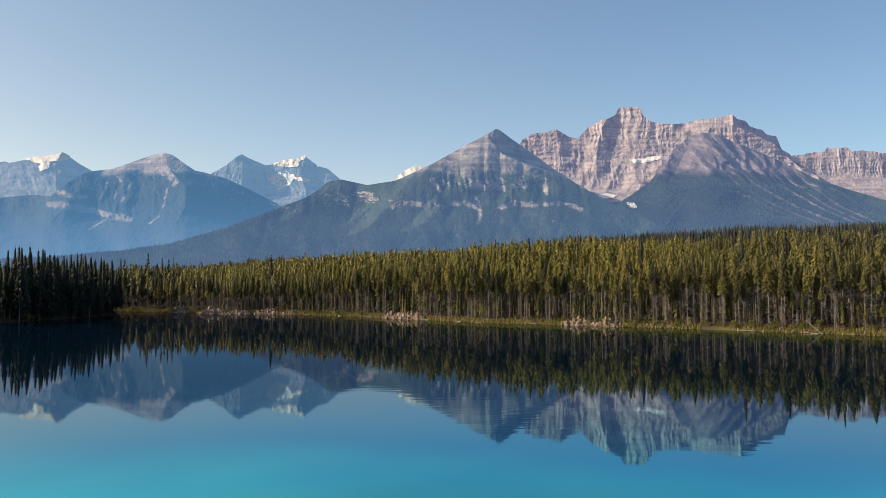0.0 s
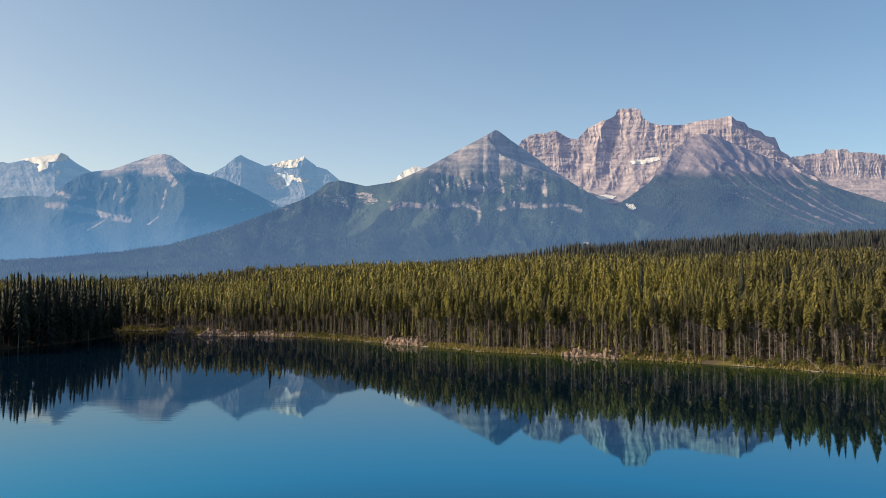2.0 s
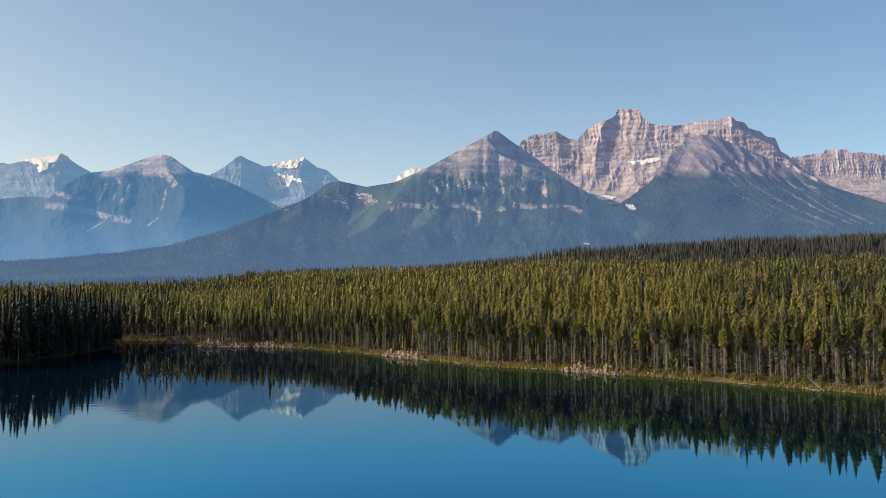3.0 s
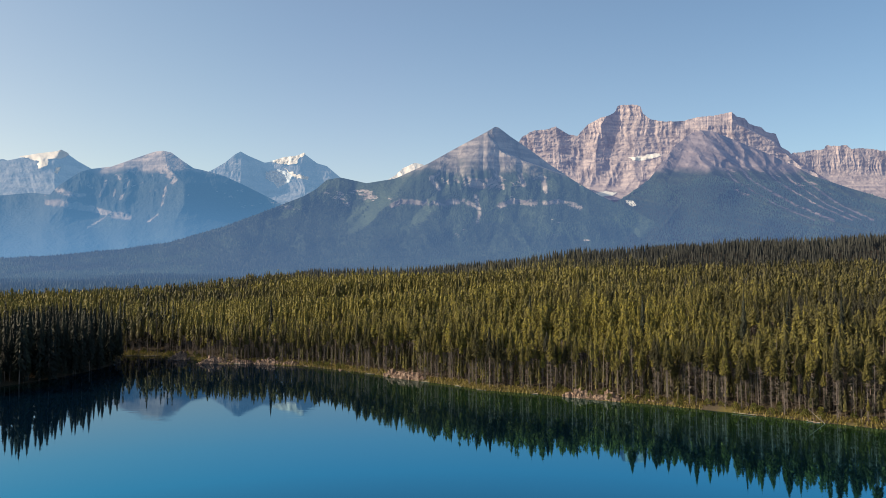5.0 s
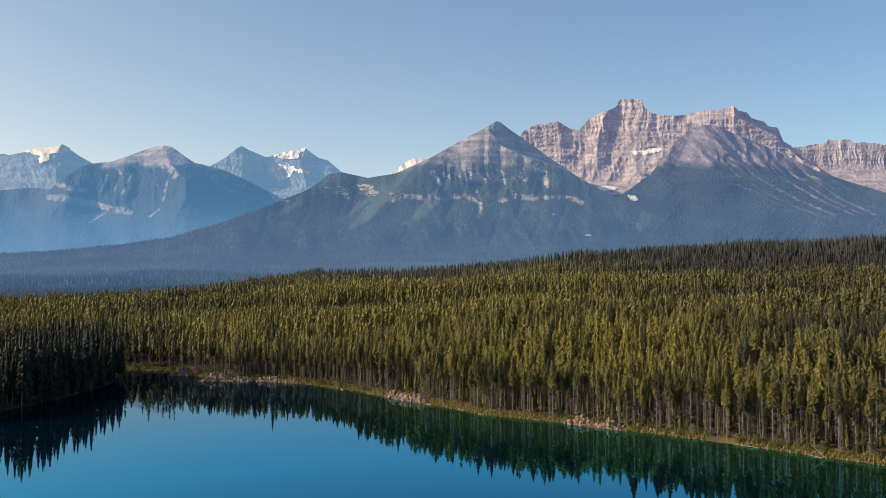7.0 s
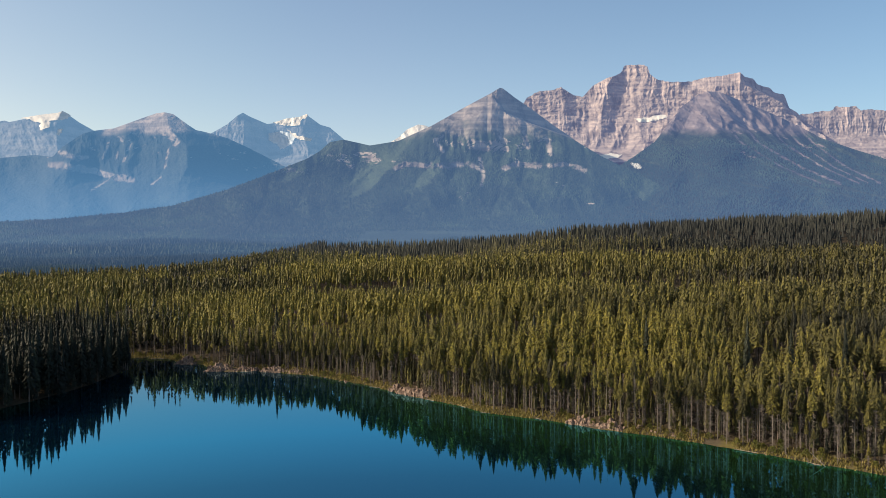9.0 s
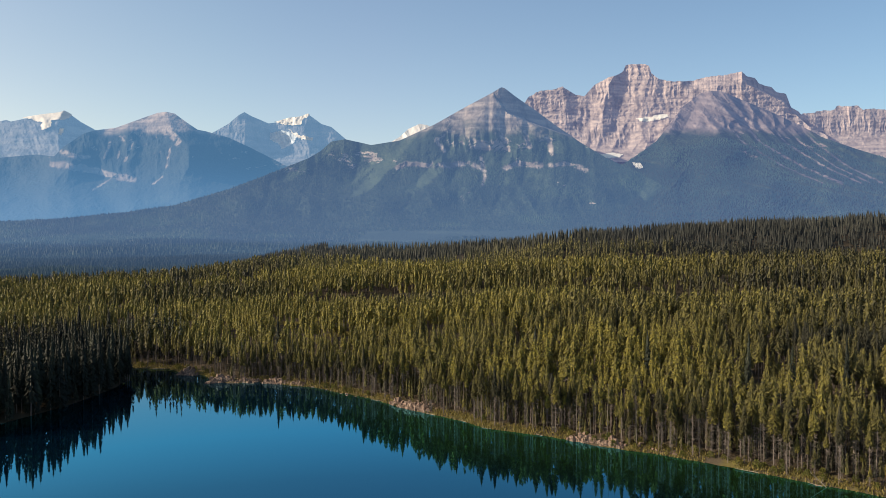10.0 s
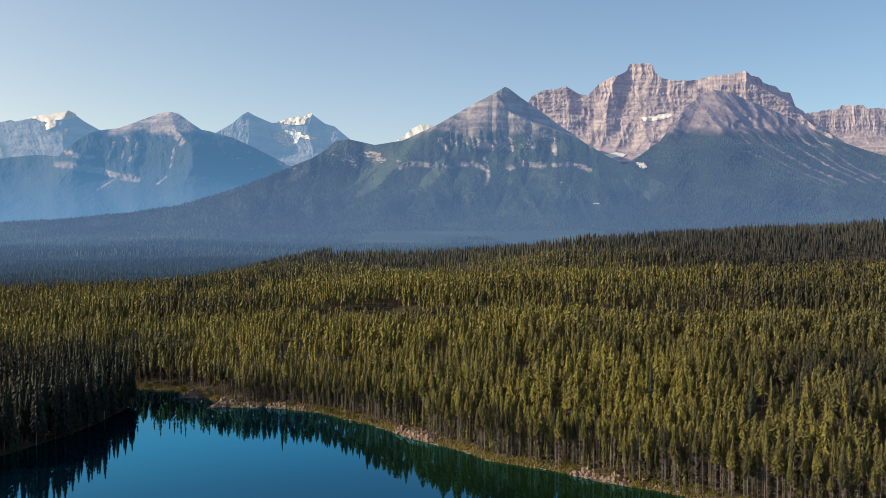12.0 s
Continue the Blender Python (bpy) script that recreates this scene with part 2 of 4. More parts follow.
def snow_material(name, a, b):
    """Old snow far off, with the haze painted on as a faint blue glow."""
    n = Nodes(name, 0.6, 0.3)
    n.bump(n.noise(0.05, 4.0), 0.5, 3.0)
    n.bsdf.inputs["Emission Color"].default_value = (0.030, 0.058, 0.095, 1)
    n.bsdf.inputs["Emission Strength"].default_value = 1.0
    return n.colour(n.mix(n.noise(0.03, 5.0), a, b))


# the glacier's snow has its shade painted in as a darker blue
shaded_ice = snow_material("shaded_ice", (0.36, 0.43, 0.50), (0.50, 0.55, 0.60))
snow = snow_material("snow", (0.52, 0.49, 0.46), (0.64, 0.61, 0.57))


def ground_material():
    n = Nodes("forest_floor", 0.95, 0.1)
    z = n.height()
    litter = n.mix(n.noise(0.8, 6.0), (0.030, 0.024, 0.016), (0.075, 0.058, 0.038))
    grass = n.mix(n.noise(1.5, 5.0), (0.075, 0.066, 0.024), (0.15, 0.125, 0.048))
    stony = n.mix(n.noise(2.5, 5.0), (0.050, 0.041, 0.029), (0.105, 0.085, 0.060))
    edge = n.grey(n.maths("ADD", z, n.maths("MULTIPLY", n.noise(0.3, 3.0), 0.9)), 1.5, 0.9)
    low = n.mix(n.grey(n.noise(0.16, 4.0), 0.42, 0.56), grass, stony)
    n.bump(n.noise(1.2, 6.0), 0.7, 0.3)
    split = n.add("ShaderNodeSeparateXYZ")
    n.link(n.place, split.inputs[0])
    # shade on the spruce bank, painted as dark litter down to the water
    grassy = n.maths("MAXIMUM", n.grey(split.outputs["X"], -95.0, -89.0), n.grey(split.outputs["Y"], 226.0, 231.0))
    # beyond the low hill the ground is covered with young forest, with haze painted on as a blue glow
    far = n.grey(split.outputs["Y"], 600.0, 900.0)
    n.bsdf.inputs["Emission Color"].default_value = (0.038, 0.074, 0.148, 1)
    n.link(n.haze_glow(1.15), n.bsdf.inputs["Emission Strength"])
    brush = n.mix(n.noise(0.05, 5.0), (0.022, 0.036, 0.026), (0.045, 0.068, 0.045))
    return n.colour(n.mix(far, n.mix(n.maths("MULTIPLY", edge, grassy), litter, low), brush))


def water_material():
    n = Nodes("lake_water", 0.5, 0.0)
    split = n.add("ShaderNodeSeparateXYZ")
    n.link(n.place, split.inputs[0])
    # a pale silty shelf lies under the water on the near side; the rest is deep
    shelf = n.grey(n.maths("ADD", n.maths("ADD", split.outputs["Y"], n.maths("MULTIPLY", split.outputs["X"], 0.12)), n.maths("MULTIPLY", n.noise(0.03, 3.0), 30.0)), 56.0, 34.0)
    deep = n.mix(n.grey(n.noise(0.012, 3.0), 0.35, 0.7), (0.0008, 0.006, 0.015), (0.0008, 0.006, 0.012))
    # weed and silt show green through the shallows along the banks
    shallow = n.add("ShaderNodeAttribute", attribute_name="tint").outputs["Fac"]
    deep = n.mix(shallow, deep, (0.009, 0.024, 0.007))
    n.colour(n.mix(shelf, deep, (0.05, 0.39, 0.27)))
    # faint ripples, stronger where a breath of wind touches the lake
    breeze = n.maths("MULTIPLY", n.grey(n.noise(0.03, 2.0), 0.50, 0.60), 5.0)
    n.bump(n.maths("ADD", n.noise(0.9, 3.0, (0.25, 1.0, 1.0)), n.maths("MULTIPLY", breeze, n.noise(1.1, 2.0, (0.1, 1.0, 1.0)))), 0.045, 0.02)
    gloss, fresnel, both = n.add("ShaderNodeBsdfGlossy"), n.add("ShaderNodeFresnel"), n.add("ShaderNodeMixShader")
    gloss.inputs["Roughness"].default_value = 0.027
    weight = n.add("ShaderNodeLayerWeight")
    # reflection is painted by viewing angle: darker and bluer looking down, paler at grazing
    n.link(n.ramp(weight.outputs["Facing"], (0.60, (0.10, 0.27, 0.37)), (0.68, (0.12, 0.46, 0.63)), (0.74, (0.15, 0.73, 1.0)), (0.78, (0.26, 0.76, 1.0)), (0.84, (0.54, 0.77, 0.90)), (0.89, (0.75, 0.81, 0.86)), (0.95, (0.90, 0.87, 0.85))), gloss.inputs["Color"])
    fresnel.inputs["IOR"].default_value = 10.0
    ripple = n.bsdf.inputs["Normal"].links[0].from_socket
    n.link(ripple, gloss.inputs["Normal"])
    n.link(fresnel.outputs[0], both.inputs[0])
    n.link(n.bsdf.outputs[0], both.inputs[1])
    n.link(gloss.outputs[0], both.inputs[2])
    n.link(both.outputs[0], n.tree.nodes["Material Output"].inputs["Surface"])
    return n.mat


# ---- the plan: the lake's outline and the height of the land ----
SHORE = [(155, 40), (135, 65), (100, 95), (71, 117), (64, 121), (57, 127), (49, 134), (40, 140), (30, 145.5), (25, 149.5), (14, 155), (9, 158), (1, 166), (-5, 171),
         (-13, 179), (-21, 188), (-33, 197), (-40, 203), (-48, 206), (-57, 211), (-65, 208), (-72, 212), (-77, 220), (-85, 222), (-92, 231), (-104, 233), (-118, 240),
         (-122, 231), (-105, 223), (-97, 212), (-96, 198), (-99, 181), (-103, 166), (-110, 150), (-120, 125), (-132, 90), (-138, 40), (-130, -40), (-60, -90), (40, -95),
         (110, -60), (150, 0)]


def shore_distance(x, y):
    """Metres from the waterline: plus on land, minus on the lake."""
    x, y = np.asarray(x, float), np.asarray(y, float)
    best, inside = np.full(x.shape, 1e9), np.zeros(x.shape, bool)
    for (ax, ay), (bx, by) in zip(SHORE, SHORE[1:] + SHORE[:1]):
        dx, dy = bx - ax, by - ay
        k = np.clip(((x - ax) * dx + (y - ay) * dy) / (dx * dx + dy * dy), 0, 1)
        best = np.minimum(best, np.hypot(x - ax - k * dx, y - ay - k * dy))
        cross = (ay > y) != (by > y)
        with np.errstate(divide="ignore", invalid="ignore"):
            inside ^= cross & (x < ax + (y - ay) * dx / dy if dy else False)
    return np.where(inside, -best, best) + 2.2 * (fbm(x / 9, y / 9, 3, 3) - 0.5)


def smooth_profile(q, knots):
    """Height by distance: the knots (distance, height) joined by soft curves."""
    total = 0.0
    for off in (-14, -7, 0, 7, 14):
        total = total + np.interp(q + off, [k[0] for k in knots], [k[1] for k in knots])
    return total / 5


RIGHT = [(200, 2), (285, 7), (305, 2), (352, -5), (386, 12), (445, 17), (500, 9), (518, 9), (545, 19), (630, 41), (700, 42), (900, 10), (1250, -20), (2300, 20), (3400, 60)]
MIDDLE = [(200, 1), (295, 3), (325, -3), (348, -3), (380, 8), (470, 11), (510, 2), (530, 2), (560, 6), (760, 24), (860, 25), (1000, -2), (1300, -22), (2300, 20), (3400, 60)]
LEFT = [(200, 0), (330, 0.5), (400, -2), (560, -1), (700, -10), (900, -26), (1150, -24), (1600, -5), (2300, 20), (3400, 60)]


def land(x, y):
    """Height of the ground."""
    x, y = np.asarray(x, float), np.asarray(y, float)
    d = shore_distance(x, y)
    bank = np.where(d < 0, np.maximum(-7.0, 0.3 * d), 0.5 * np.minimum(d, 2) / 2 + 1.4 * step01(1.5, 9, d) + 1.2 * step01(8, 40, d) + 1.6 * (fbm(x / 22, y / 22, 3, 5) - 0.5) * step01(3, 14, d))
    q = y + 0.28 * x * (1 - step01(260, 520, y))
    u = x / np.maximum(y, 150)
    a, b = step01(-0.46, -0.14, u), step01(-0.12, 0.2, u)
    hill = (1 - a) * smooth_profile(q, LEFT) + a * ((1 - b) * smooth_profile(q, MIDDLE) + b * (smooth_profile(q, RIGHT) + 0.04 * (x - 170) * step01(300, 650, y) * (1 - step01(700, 1200, y))))
    hill = hill * step01(60, 200, y) * step01(4, 60, d)
    # a wooded bluff at the end of the low hill
    hill = hill + 6 * np.exp(-((x + 150) / 70) ** 2) * step01(484, 520, y) * (1 - step01(570, 720, y))
    rough = (5 + 5 * step01(300, 700, y)) * (fbm(x / 120, y / 90, 3, 9) - 0.5) * step01(30, 110, d)
    swell = 38 * (fbm(x / 330, y / 140, 2, 29) - 0.5) * step01(950, 1350, y)
    return bank + hill + rough + swell


# ---- ground and water ----
def spaced(*runs):
    return np.unique(np.concatenate([np.arange(a, b, s) for a, b, s in runs]))


gx = spaced((-3400, -700, 50), (-700, -160, 12), (-160, 120, 2.0), (120, 300, 5), (300, 900, 14), (900, 3500, 90))
gy = spaced((-700, -120, 30), (-120, 110, 6), (110, 250, 2.0), (250, 420, 5), (420, 1100, 14), (1100, 3000, 34), (3000, 4800, 140))
X, Y = (k.ravel() for k in np.meshgrid(gx, gy, indexing="ij"))
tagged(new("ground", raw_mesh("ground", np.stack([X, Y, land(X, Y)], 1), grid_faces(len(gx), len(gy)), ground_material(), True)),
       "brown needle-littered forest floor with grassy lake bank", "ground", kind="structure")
wx, wy = (k.ravel() for k in np.meshgrid(np.linspace(-150, 170, 81), np.linspace(-110, 250, 91), indexing="ij"))
out = -shore_distance(wx, wy) + 5 * (fbm(wx / 14, wy / 14, 2, 8) - 0.5)
shoal = step01(32, 4, out) * step01(-50, 5, wx) * (wy > 0) + 0.8 * step01(13, 3, out) * (wx < -80) * step01(185, 160, wy)
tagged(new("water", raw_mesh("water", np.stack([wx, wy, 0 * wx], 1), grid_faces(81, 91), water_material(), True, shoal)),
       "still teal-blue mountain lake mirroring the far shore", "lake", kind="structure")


# ---- mountains ----
def open_run(p, lean, seed):
    """Avalanche runs without trees that fall away sideways: 1 in the middle of one, 0 in the forest."""
    lane = fbm((p[:, 0] + lean * p[:, 2]) / 85, (p[:, 2] - 0.3 * lean * p[:, 0]) / 700, 3, seed)
    return step01(0.60, 0.74, lane - 0.25 * step01(300, 130, p[:, 2]) + 0.18 * (fbm(p[:, 0] / 30, p[:, 2] / 22, 3, seed + 1) - 0.5))


def relief(label, crest, y0, bottom, slope, material, x_range, cell, ridges=(), flutes=(), strata=(36, 0.0, 0.03), rough=4.0, seed=1, jag=0.0, behind=300, shape=None, facet=None, hollows=(), ease=None, far=1.0, fluted=None, runs=None, scars=()):
    """A mountain side: its skyline (x, z), how far it leans back at each height (z, metres back for a metre up), the ridges that
    run down it (line of (x, z), recession to the left and right of it, reach, lowest and full height), flutes and gullies
    (length, depth, lowest, highest, stretch, lean), tilted strata and scars of bare
    rock along lines (line of (x, z), half width, how sheer)."""
    us = np.arange(x_range[0], x_range[1] + 1, cell)
    top = np.interp(us, [p[0] for p in crest], [p[1] for p in crest])
    if jag:
        top = top + jag * (np.round(3 * fbm(us / 40, 0 * us, 2, seed + 40)) / 3 + 0.5 * vnoise(us / 11, 0 * us, seed + 44) - 0.75)
    top = np.maximum(top, bottom + 5)
    nv = int((top.max() - bottom) / cell)
    v = np.linspace(0, 1, nv)
    U, W = us[:, None] + 0 * v[None], bottom + (top[:, None] - bottom) * v[None]
    wave = 55 * (fbm(U / 260, W / 160, 3, seed + 3) - 0.5)
    back = np.interp(W + 0.6 * wave, [k[0] for k in slope], [k[1] for k in slope])
    if strata[1]:
        back = back * (1 + strata[1] * (np.sin(6.283 * (W + strata[2] * U + wave) / strata[0]) + 0.7 * np.sin(6.283 * (W + strata[2] * U + wave) / (0.43 * strata[0]))) * (0.55 + 0.9 * fbm(U / 120, W / 60, 2, seed + 8)))
    plain, stone, proud = 0 * U, 0 * U, 0 * U
    for line, half, sheer in scars:
        off = np.full(U.shape, 1e9)
        fray = 1.4 * half * (fbm(U / 45, W / 45, 3, seed + 90) - 0.5)
        for (ax, az), (bx, bz) in zip(line, line[1:]):
            k = np.clip(((U - ax) * (bx - ax) + (W - az) * (bz - az)) / ((bx - ax) ** 2 + (bz - az) ** 2), 0, 1)
            off = np.minimum(off, np.hypot(U - ax - k * (bx - ax), W - az - k * (bz - az)))
        belt = step01(1.25 * half, 0.75 * half, off + fray)
        stone = np.maximum(stone, belt)
        if sheer:
            # a cliff: the slope stands upright through the belt and eases back to its old line above it
            level = W - np.interp(U, [p[0] for p in line], [p[1] for p in line]) + fray
            along = step01(line[0][0] - 25, line[0][0] + 15, U) * step01(line[-1][0] + 25, line[-1][0] - 15, U)
            proud = proud + sheer * along * np.clip(level + half, 0, 2 * half) * step01(half + 90, half, level)
    if ease:
        # smooth scree just under the skyline
        first, last, deep, lean, fade = ease
        plain = step01(first, first + 90, U) * step01(last, last - fade, U) * step01(deep, 0.6 * deep, top[:, None] - W + 0.3 * wave)
        back = back * (1 - plain) + lean * plain
    depth = np.concatenate([np.zeros((len(us), 1)), np.cumsum(0.5 * (back[:, 1:] + back[:, :-1]) * np.diff(W, axis=1), axis=1)], 1)
    depth = depth - np.interp(crest[len(crest) // 2][0], us, depth[:, -1]) if not shape else depth - shape
    for line, left, right, reach, low, full in ridges:
        zs, xs = [p[1] for p in line][::-1], [p[0] for p in line][::-1]
        off = U + 0.35 * wave - np.interp(W, zs, xs)
        depth = depth + (right * np.clip(off, 0, reach) + left * np.clip(-off, 0, reach)) * step01(low, full, W)
    for wide, tall, amount, low, high, lean in hollows:
        depth = depth + amount * 2 * (fbm((U + lean * W) / wide, W / tall, 3, seed + 60) - 0.5) * step01(low, low + 60, W) * (1 - step01(high, high + 90, W))
    bend = 70 * (fbm(U / 150, W / 110, 3, seed + 5) - 0.5)
    for n, (length, amp, low, high, stretch, lean) in enumerate(flutes):
        keep = step01(low, low + 0.25 * (high - low), W) * (1 - step01(high, high + 60, W)) * (0.35 + 1.3 * step01(0.3, 0.7, fbm(U / (3 * length), W / (2 * length), 2, seed + 50 + n)))
        if fluted:
            keep = keep * step01(fluted[0], fluted[1], U)
        cut = ridged((U + lean * W + 0.8 * bend) / length, (W - lean * U) / (length * stretch), 2, seed + 7 * n)
        depth = depth - amp * 2 * (cut - 0.8) * keep * (1 - 0.85 * plain)
    if facet:
        # a steep plain face between a spur and the skyline
        line, left, lean, turn = facet
        spur = np.interp(us, [p[0] for p in line], [p[1] for p in line])
        at = np.array([np.interp(s, w, d) for s, w, d in zip(spur, W, depth)])
        at = np.convolve(np.pad(at, 4, mode="edge"), np.ones(9) / 9, "valid")
        face = at[:, None] + lean * (W - spur[:, None]) + turn * np.maximum(U - left, 0)
        k = step01(0, 9, W - spur[:, None]) * (U > left)
        depth = depth * (1 - k) + face * k
    depth = depth + rough * 2 * (fbm(U / 16, W / 12, 3, seed + 30) - 0.5) - 16 * (ridged(U / 44, W / 260, 2, seed + 95) - 0.7) * stone - proud
    Y = far * (y0 + depth)
    front = np.stack([U * Y / y0, Y, 9 + (W - 9) * Y / y0], 2)
    rear = [front[:, -1] + np.stack([0 * us, 0 * us + behind * q, -d * np.maximum(front[:, -1, 2] - 30, 0)], 1) for q, d in ((0.12, 0.05), (0.45, 0.3), (1.0, 0.75))]
    co = np.concatenate([front] + [k[:, None] for k in rear], 1)
    n = nv + 3
    faces = grid_faces(len(us), n)
    co = co.reshape(-1, 3)
    bare = np.pad(stone, ((0, 0), (0, 3))).ravel()
    ob = tagged(new("mountain", raw_mesh("mountain", co, faces, material, False, open_run(co, *runs) if runs else None, stone=bare)), label, "mountain")
    return ob, co, faces[(faces[:, 0] % n) < nv - 1], bare


def snowfield(made, y0, outline, seed, lift=3.0, label="bright white snow patch", ice=None):
    """A sheet of snow lying on the mountain's face inside an outline of (x, z)."""
    ob, co, faces, bare = made
    mid = co[faces].mean(1)
    far = y0 / mid[:, 1]
    u, w = mid[:, 0] * far, 9 + (mid[:, 2] - 9) * far
    u, w = u + 26 * (fbm(mid[:, 0] / 34, mid[:, 2] / 22, 3, seed) - 0.5), w + 16 * (fbm(mid[:, 0] / 30, mid[:, 2] / 20, 3, seed + 5) - 0.5)
    inside = np.zeros(u.shape, bool)
    for (ax, az), (bx, bz) in zip(outline, outline[1:] + outline[:1]):
        if az != bz:
            inside ^= ((az > w) != (bz > w)) & (u < ax + (w - az) * (bx - ax) / (bz - az))
    pick = faces[inside]
    if not len(pick):
        return
    used, where = np.unique(pick, return_inverse=True)
    part("snow_patch", raw_mesh("snow_patch", co[used] + np.array([0, -lift, lift]), where.reshape(-1, 4), ice or snow, True), ob, label)


# glow puts the haze into each mountain's colour
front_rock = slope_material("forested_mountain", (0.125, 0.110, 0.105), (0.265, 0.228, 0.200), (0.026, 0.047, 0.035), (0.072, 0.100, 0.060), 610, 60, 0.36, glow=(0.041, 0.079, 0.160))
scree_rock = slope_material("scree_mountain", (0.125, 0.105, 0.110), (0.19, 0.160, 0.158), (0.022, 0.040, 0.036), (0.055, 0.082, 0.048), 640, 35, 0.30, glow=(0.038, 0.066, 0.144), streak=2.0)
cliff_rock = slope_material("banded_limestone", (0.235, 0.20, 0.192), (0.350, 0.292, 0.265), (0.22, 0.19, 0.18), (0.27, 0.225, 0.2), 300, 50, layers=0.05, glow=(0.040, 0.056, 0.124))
haze_blue_rock = slope_material("hazy_mountain", (0.13, 0.105, 0.092), (0.25, 0.20, 0.17), (0.026, 0.036, 0.040), (0.045, 0.060, 0.055), 646, 22, 0.26, glow=(0.046, 0.122, 0.238), low_haze=1.5)
# the bluish base colours of the far peaks paint in haze too
hazy_peak_rock = slope_material("hazy_far_rock", (0.075, 0.08, 0.10), (0.135, 0.128, 0.13), (0.07, 0.09, 0.11), (0.10, 0.115, 0.125), 400, 60, glow=(0.080, 0.165, 0.285), low_haze=1.4)

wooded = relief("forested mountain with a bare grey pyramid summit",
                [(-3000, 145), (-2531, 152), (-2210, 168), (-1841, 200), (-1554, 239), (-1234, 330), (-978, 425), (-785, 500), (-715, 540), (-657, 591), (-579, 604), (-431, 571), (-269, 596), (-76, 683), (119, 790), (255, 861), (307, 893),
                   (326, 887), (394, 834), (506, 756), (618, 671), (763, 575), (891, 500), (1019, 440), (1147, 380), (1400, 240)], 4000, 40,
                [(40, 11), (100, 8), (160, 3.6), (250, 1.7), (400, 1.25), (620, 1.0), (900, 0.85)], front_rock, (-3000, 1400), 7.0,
                ridges=[([(258, 900), (258, 300)], 0.0, 0.35, 400, 400, 640),
                        ([(300, 900), (262, 840), (170, 720), (110, 560), (60, 400), (0, 200)], 0.25, 0.0, 500, 200, 420),
                        ([(-580, 620), (-590, 520), (-610, 400), (-640, 220)], 0.12, 0.8, 90, 300, 480),
                        ([(-60, 700), (-170, 560), (-330, 420), (-470, 260)], 0.25, 0.3, 110, 240, 380)]
                + [([(x, z), (x - 25, z - 120), (x - 75, z - 230), (x - 140, z - 300)], -0.45, -0.45, w, z - 330, z - 180) for x, z, w in
                   ((95, 600, 36), (235, 560, 24), (330, 430, 26), (455, 520, 30), (570, 440, 24), (700, 470, 30), (-150, 470, 26), (-480, 560, 34), (-760, 480, 30), (-1000, 400, 28))],
                flutes=[(150, 24, 300, 640, 3, 0.1), (62, 15, 450, 620, 2, 0.15), (34, 8, 440, 640, 2, 0.0), (90, 14, 90, 420, 5, 0.5)], seed=2, shape=1870,
                facet=([(250, 900), (258, 850), (300, 800), (345, 745), (444, 700), (535, 668), (612, 640), (700, 610), (760, 590), (900, 520)], 256, 0.15, 1.0),
                hollows=[(420, 260, 90, 90, 520, 0.6), (160, 130, 36, 90, 480, 0.6)], fluted=(-300, 20), runs=(-0.8, 5), ease=(-330, 330, 105, 1.35, 90),
                scars=[([(-285, 440), (-230, 470), (-110, 456)], 13, 1), ([(-85, 464), (20, 455), (92, 462)], 15, 1), ([(120, 470), (190, 440)], 11, 1), ([(330, 440), (400, 463), (525, 453)], 15, 1), ([(585, 455), (680, 464), (785, 430)], 14, 1),
                       ([(190, 500), (215, 400), (200, 350)], 9, 0), ([(300, 640), (330, 590)], 14, 0), ([(440, 640), (465, 560)], 13, 0), ([(570, 610), (590, 520)], 12, 0), ([(-60, 600), (-20, 540)], 12, 0)])
screed = relief("dark wooded mountain with a grey scree top",
                [(850, 380), (978, 450), (1073, 513), (1152, 570), (1233, 671), (1298, 759), (1394, 829), (1441, 845), (1511, 841), (1629, 790), (1785, 726), (1941, 655), (2065, 588), (2252, 524), (2463, 460), (2873, 349), (3200, 260)], 3900, 40,
                [(40, 11), (100, 8), (160, 3.4), (250, 1.8), (450, 1.4), (845, 1.15)], scree_rock, (850, 3000), 6.0,
                ridges=[([(1441, 850), (1400, 700), (1300, 520), (1150, 330)], 0.45, 0.10, 420, 250, 560), ([(1298, 760), (1240, 650), (1130, 480)], 0.2, 0.7, 70, 480, 620)]
                + [([(x, z), (x + 0.9 * (z - 560), 560), (x + 1.5 * (z - 300), 300)], 0.5, 0.75, w, 230, 480) for x, z, w in
                   ((1350, 790, 36), (1441, 845, 44), (1530, 830, 34), (1640, 785, 42), (1740, 745, 30), (1850, 695, 40), (1990, 630, 34), (2130, 570, 40))],
                scars=[([(x + 0.9 * (z - 630), 630), (x + 0.9 * (z - 560), 560), (x + 1.2 * (z - 440), 430), (x + 1.4 * (z - 340), 340)], w, 0) for x, z, w in ((1400, 820, 3.5), (1475, 840, 5), (1670, 775, 4.5), (1800, 720, 3.5), (1905, 690, 5))],
                flutes=[(58, 16, 620, 790, 4, 0.35), (165, 26, 450, 900, 7, 2.0), (82, 13, 450, 900, 8, 2.0), (90, 8, 100, 480, 6, -0.8)], seed=11, shape=1850,
                hollows=[(380, 260, 80, 90, 520, -0.5), (150, 120, 22, 90, 480, -0.5)], runs=(2.0, 6))
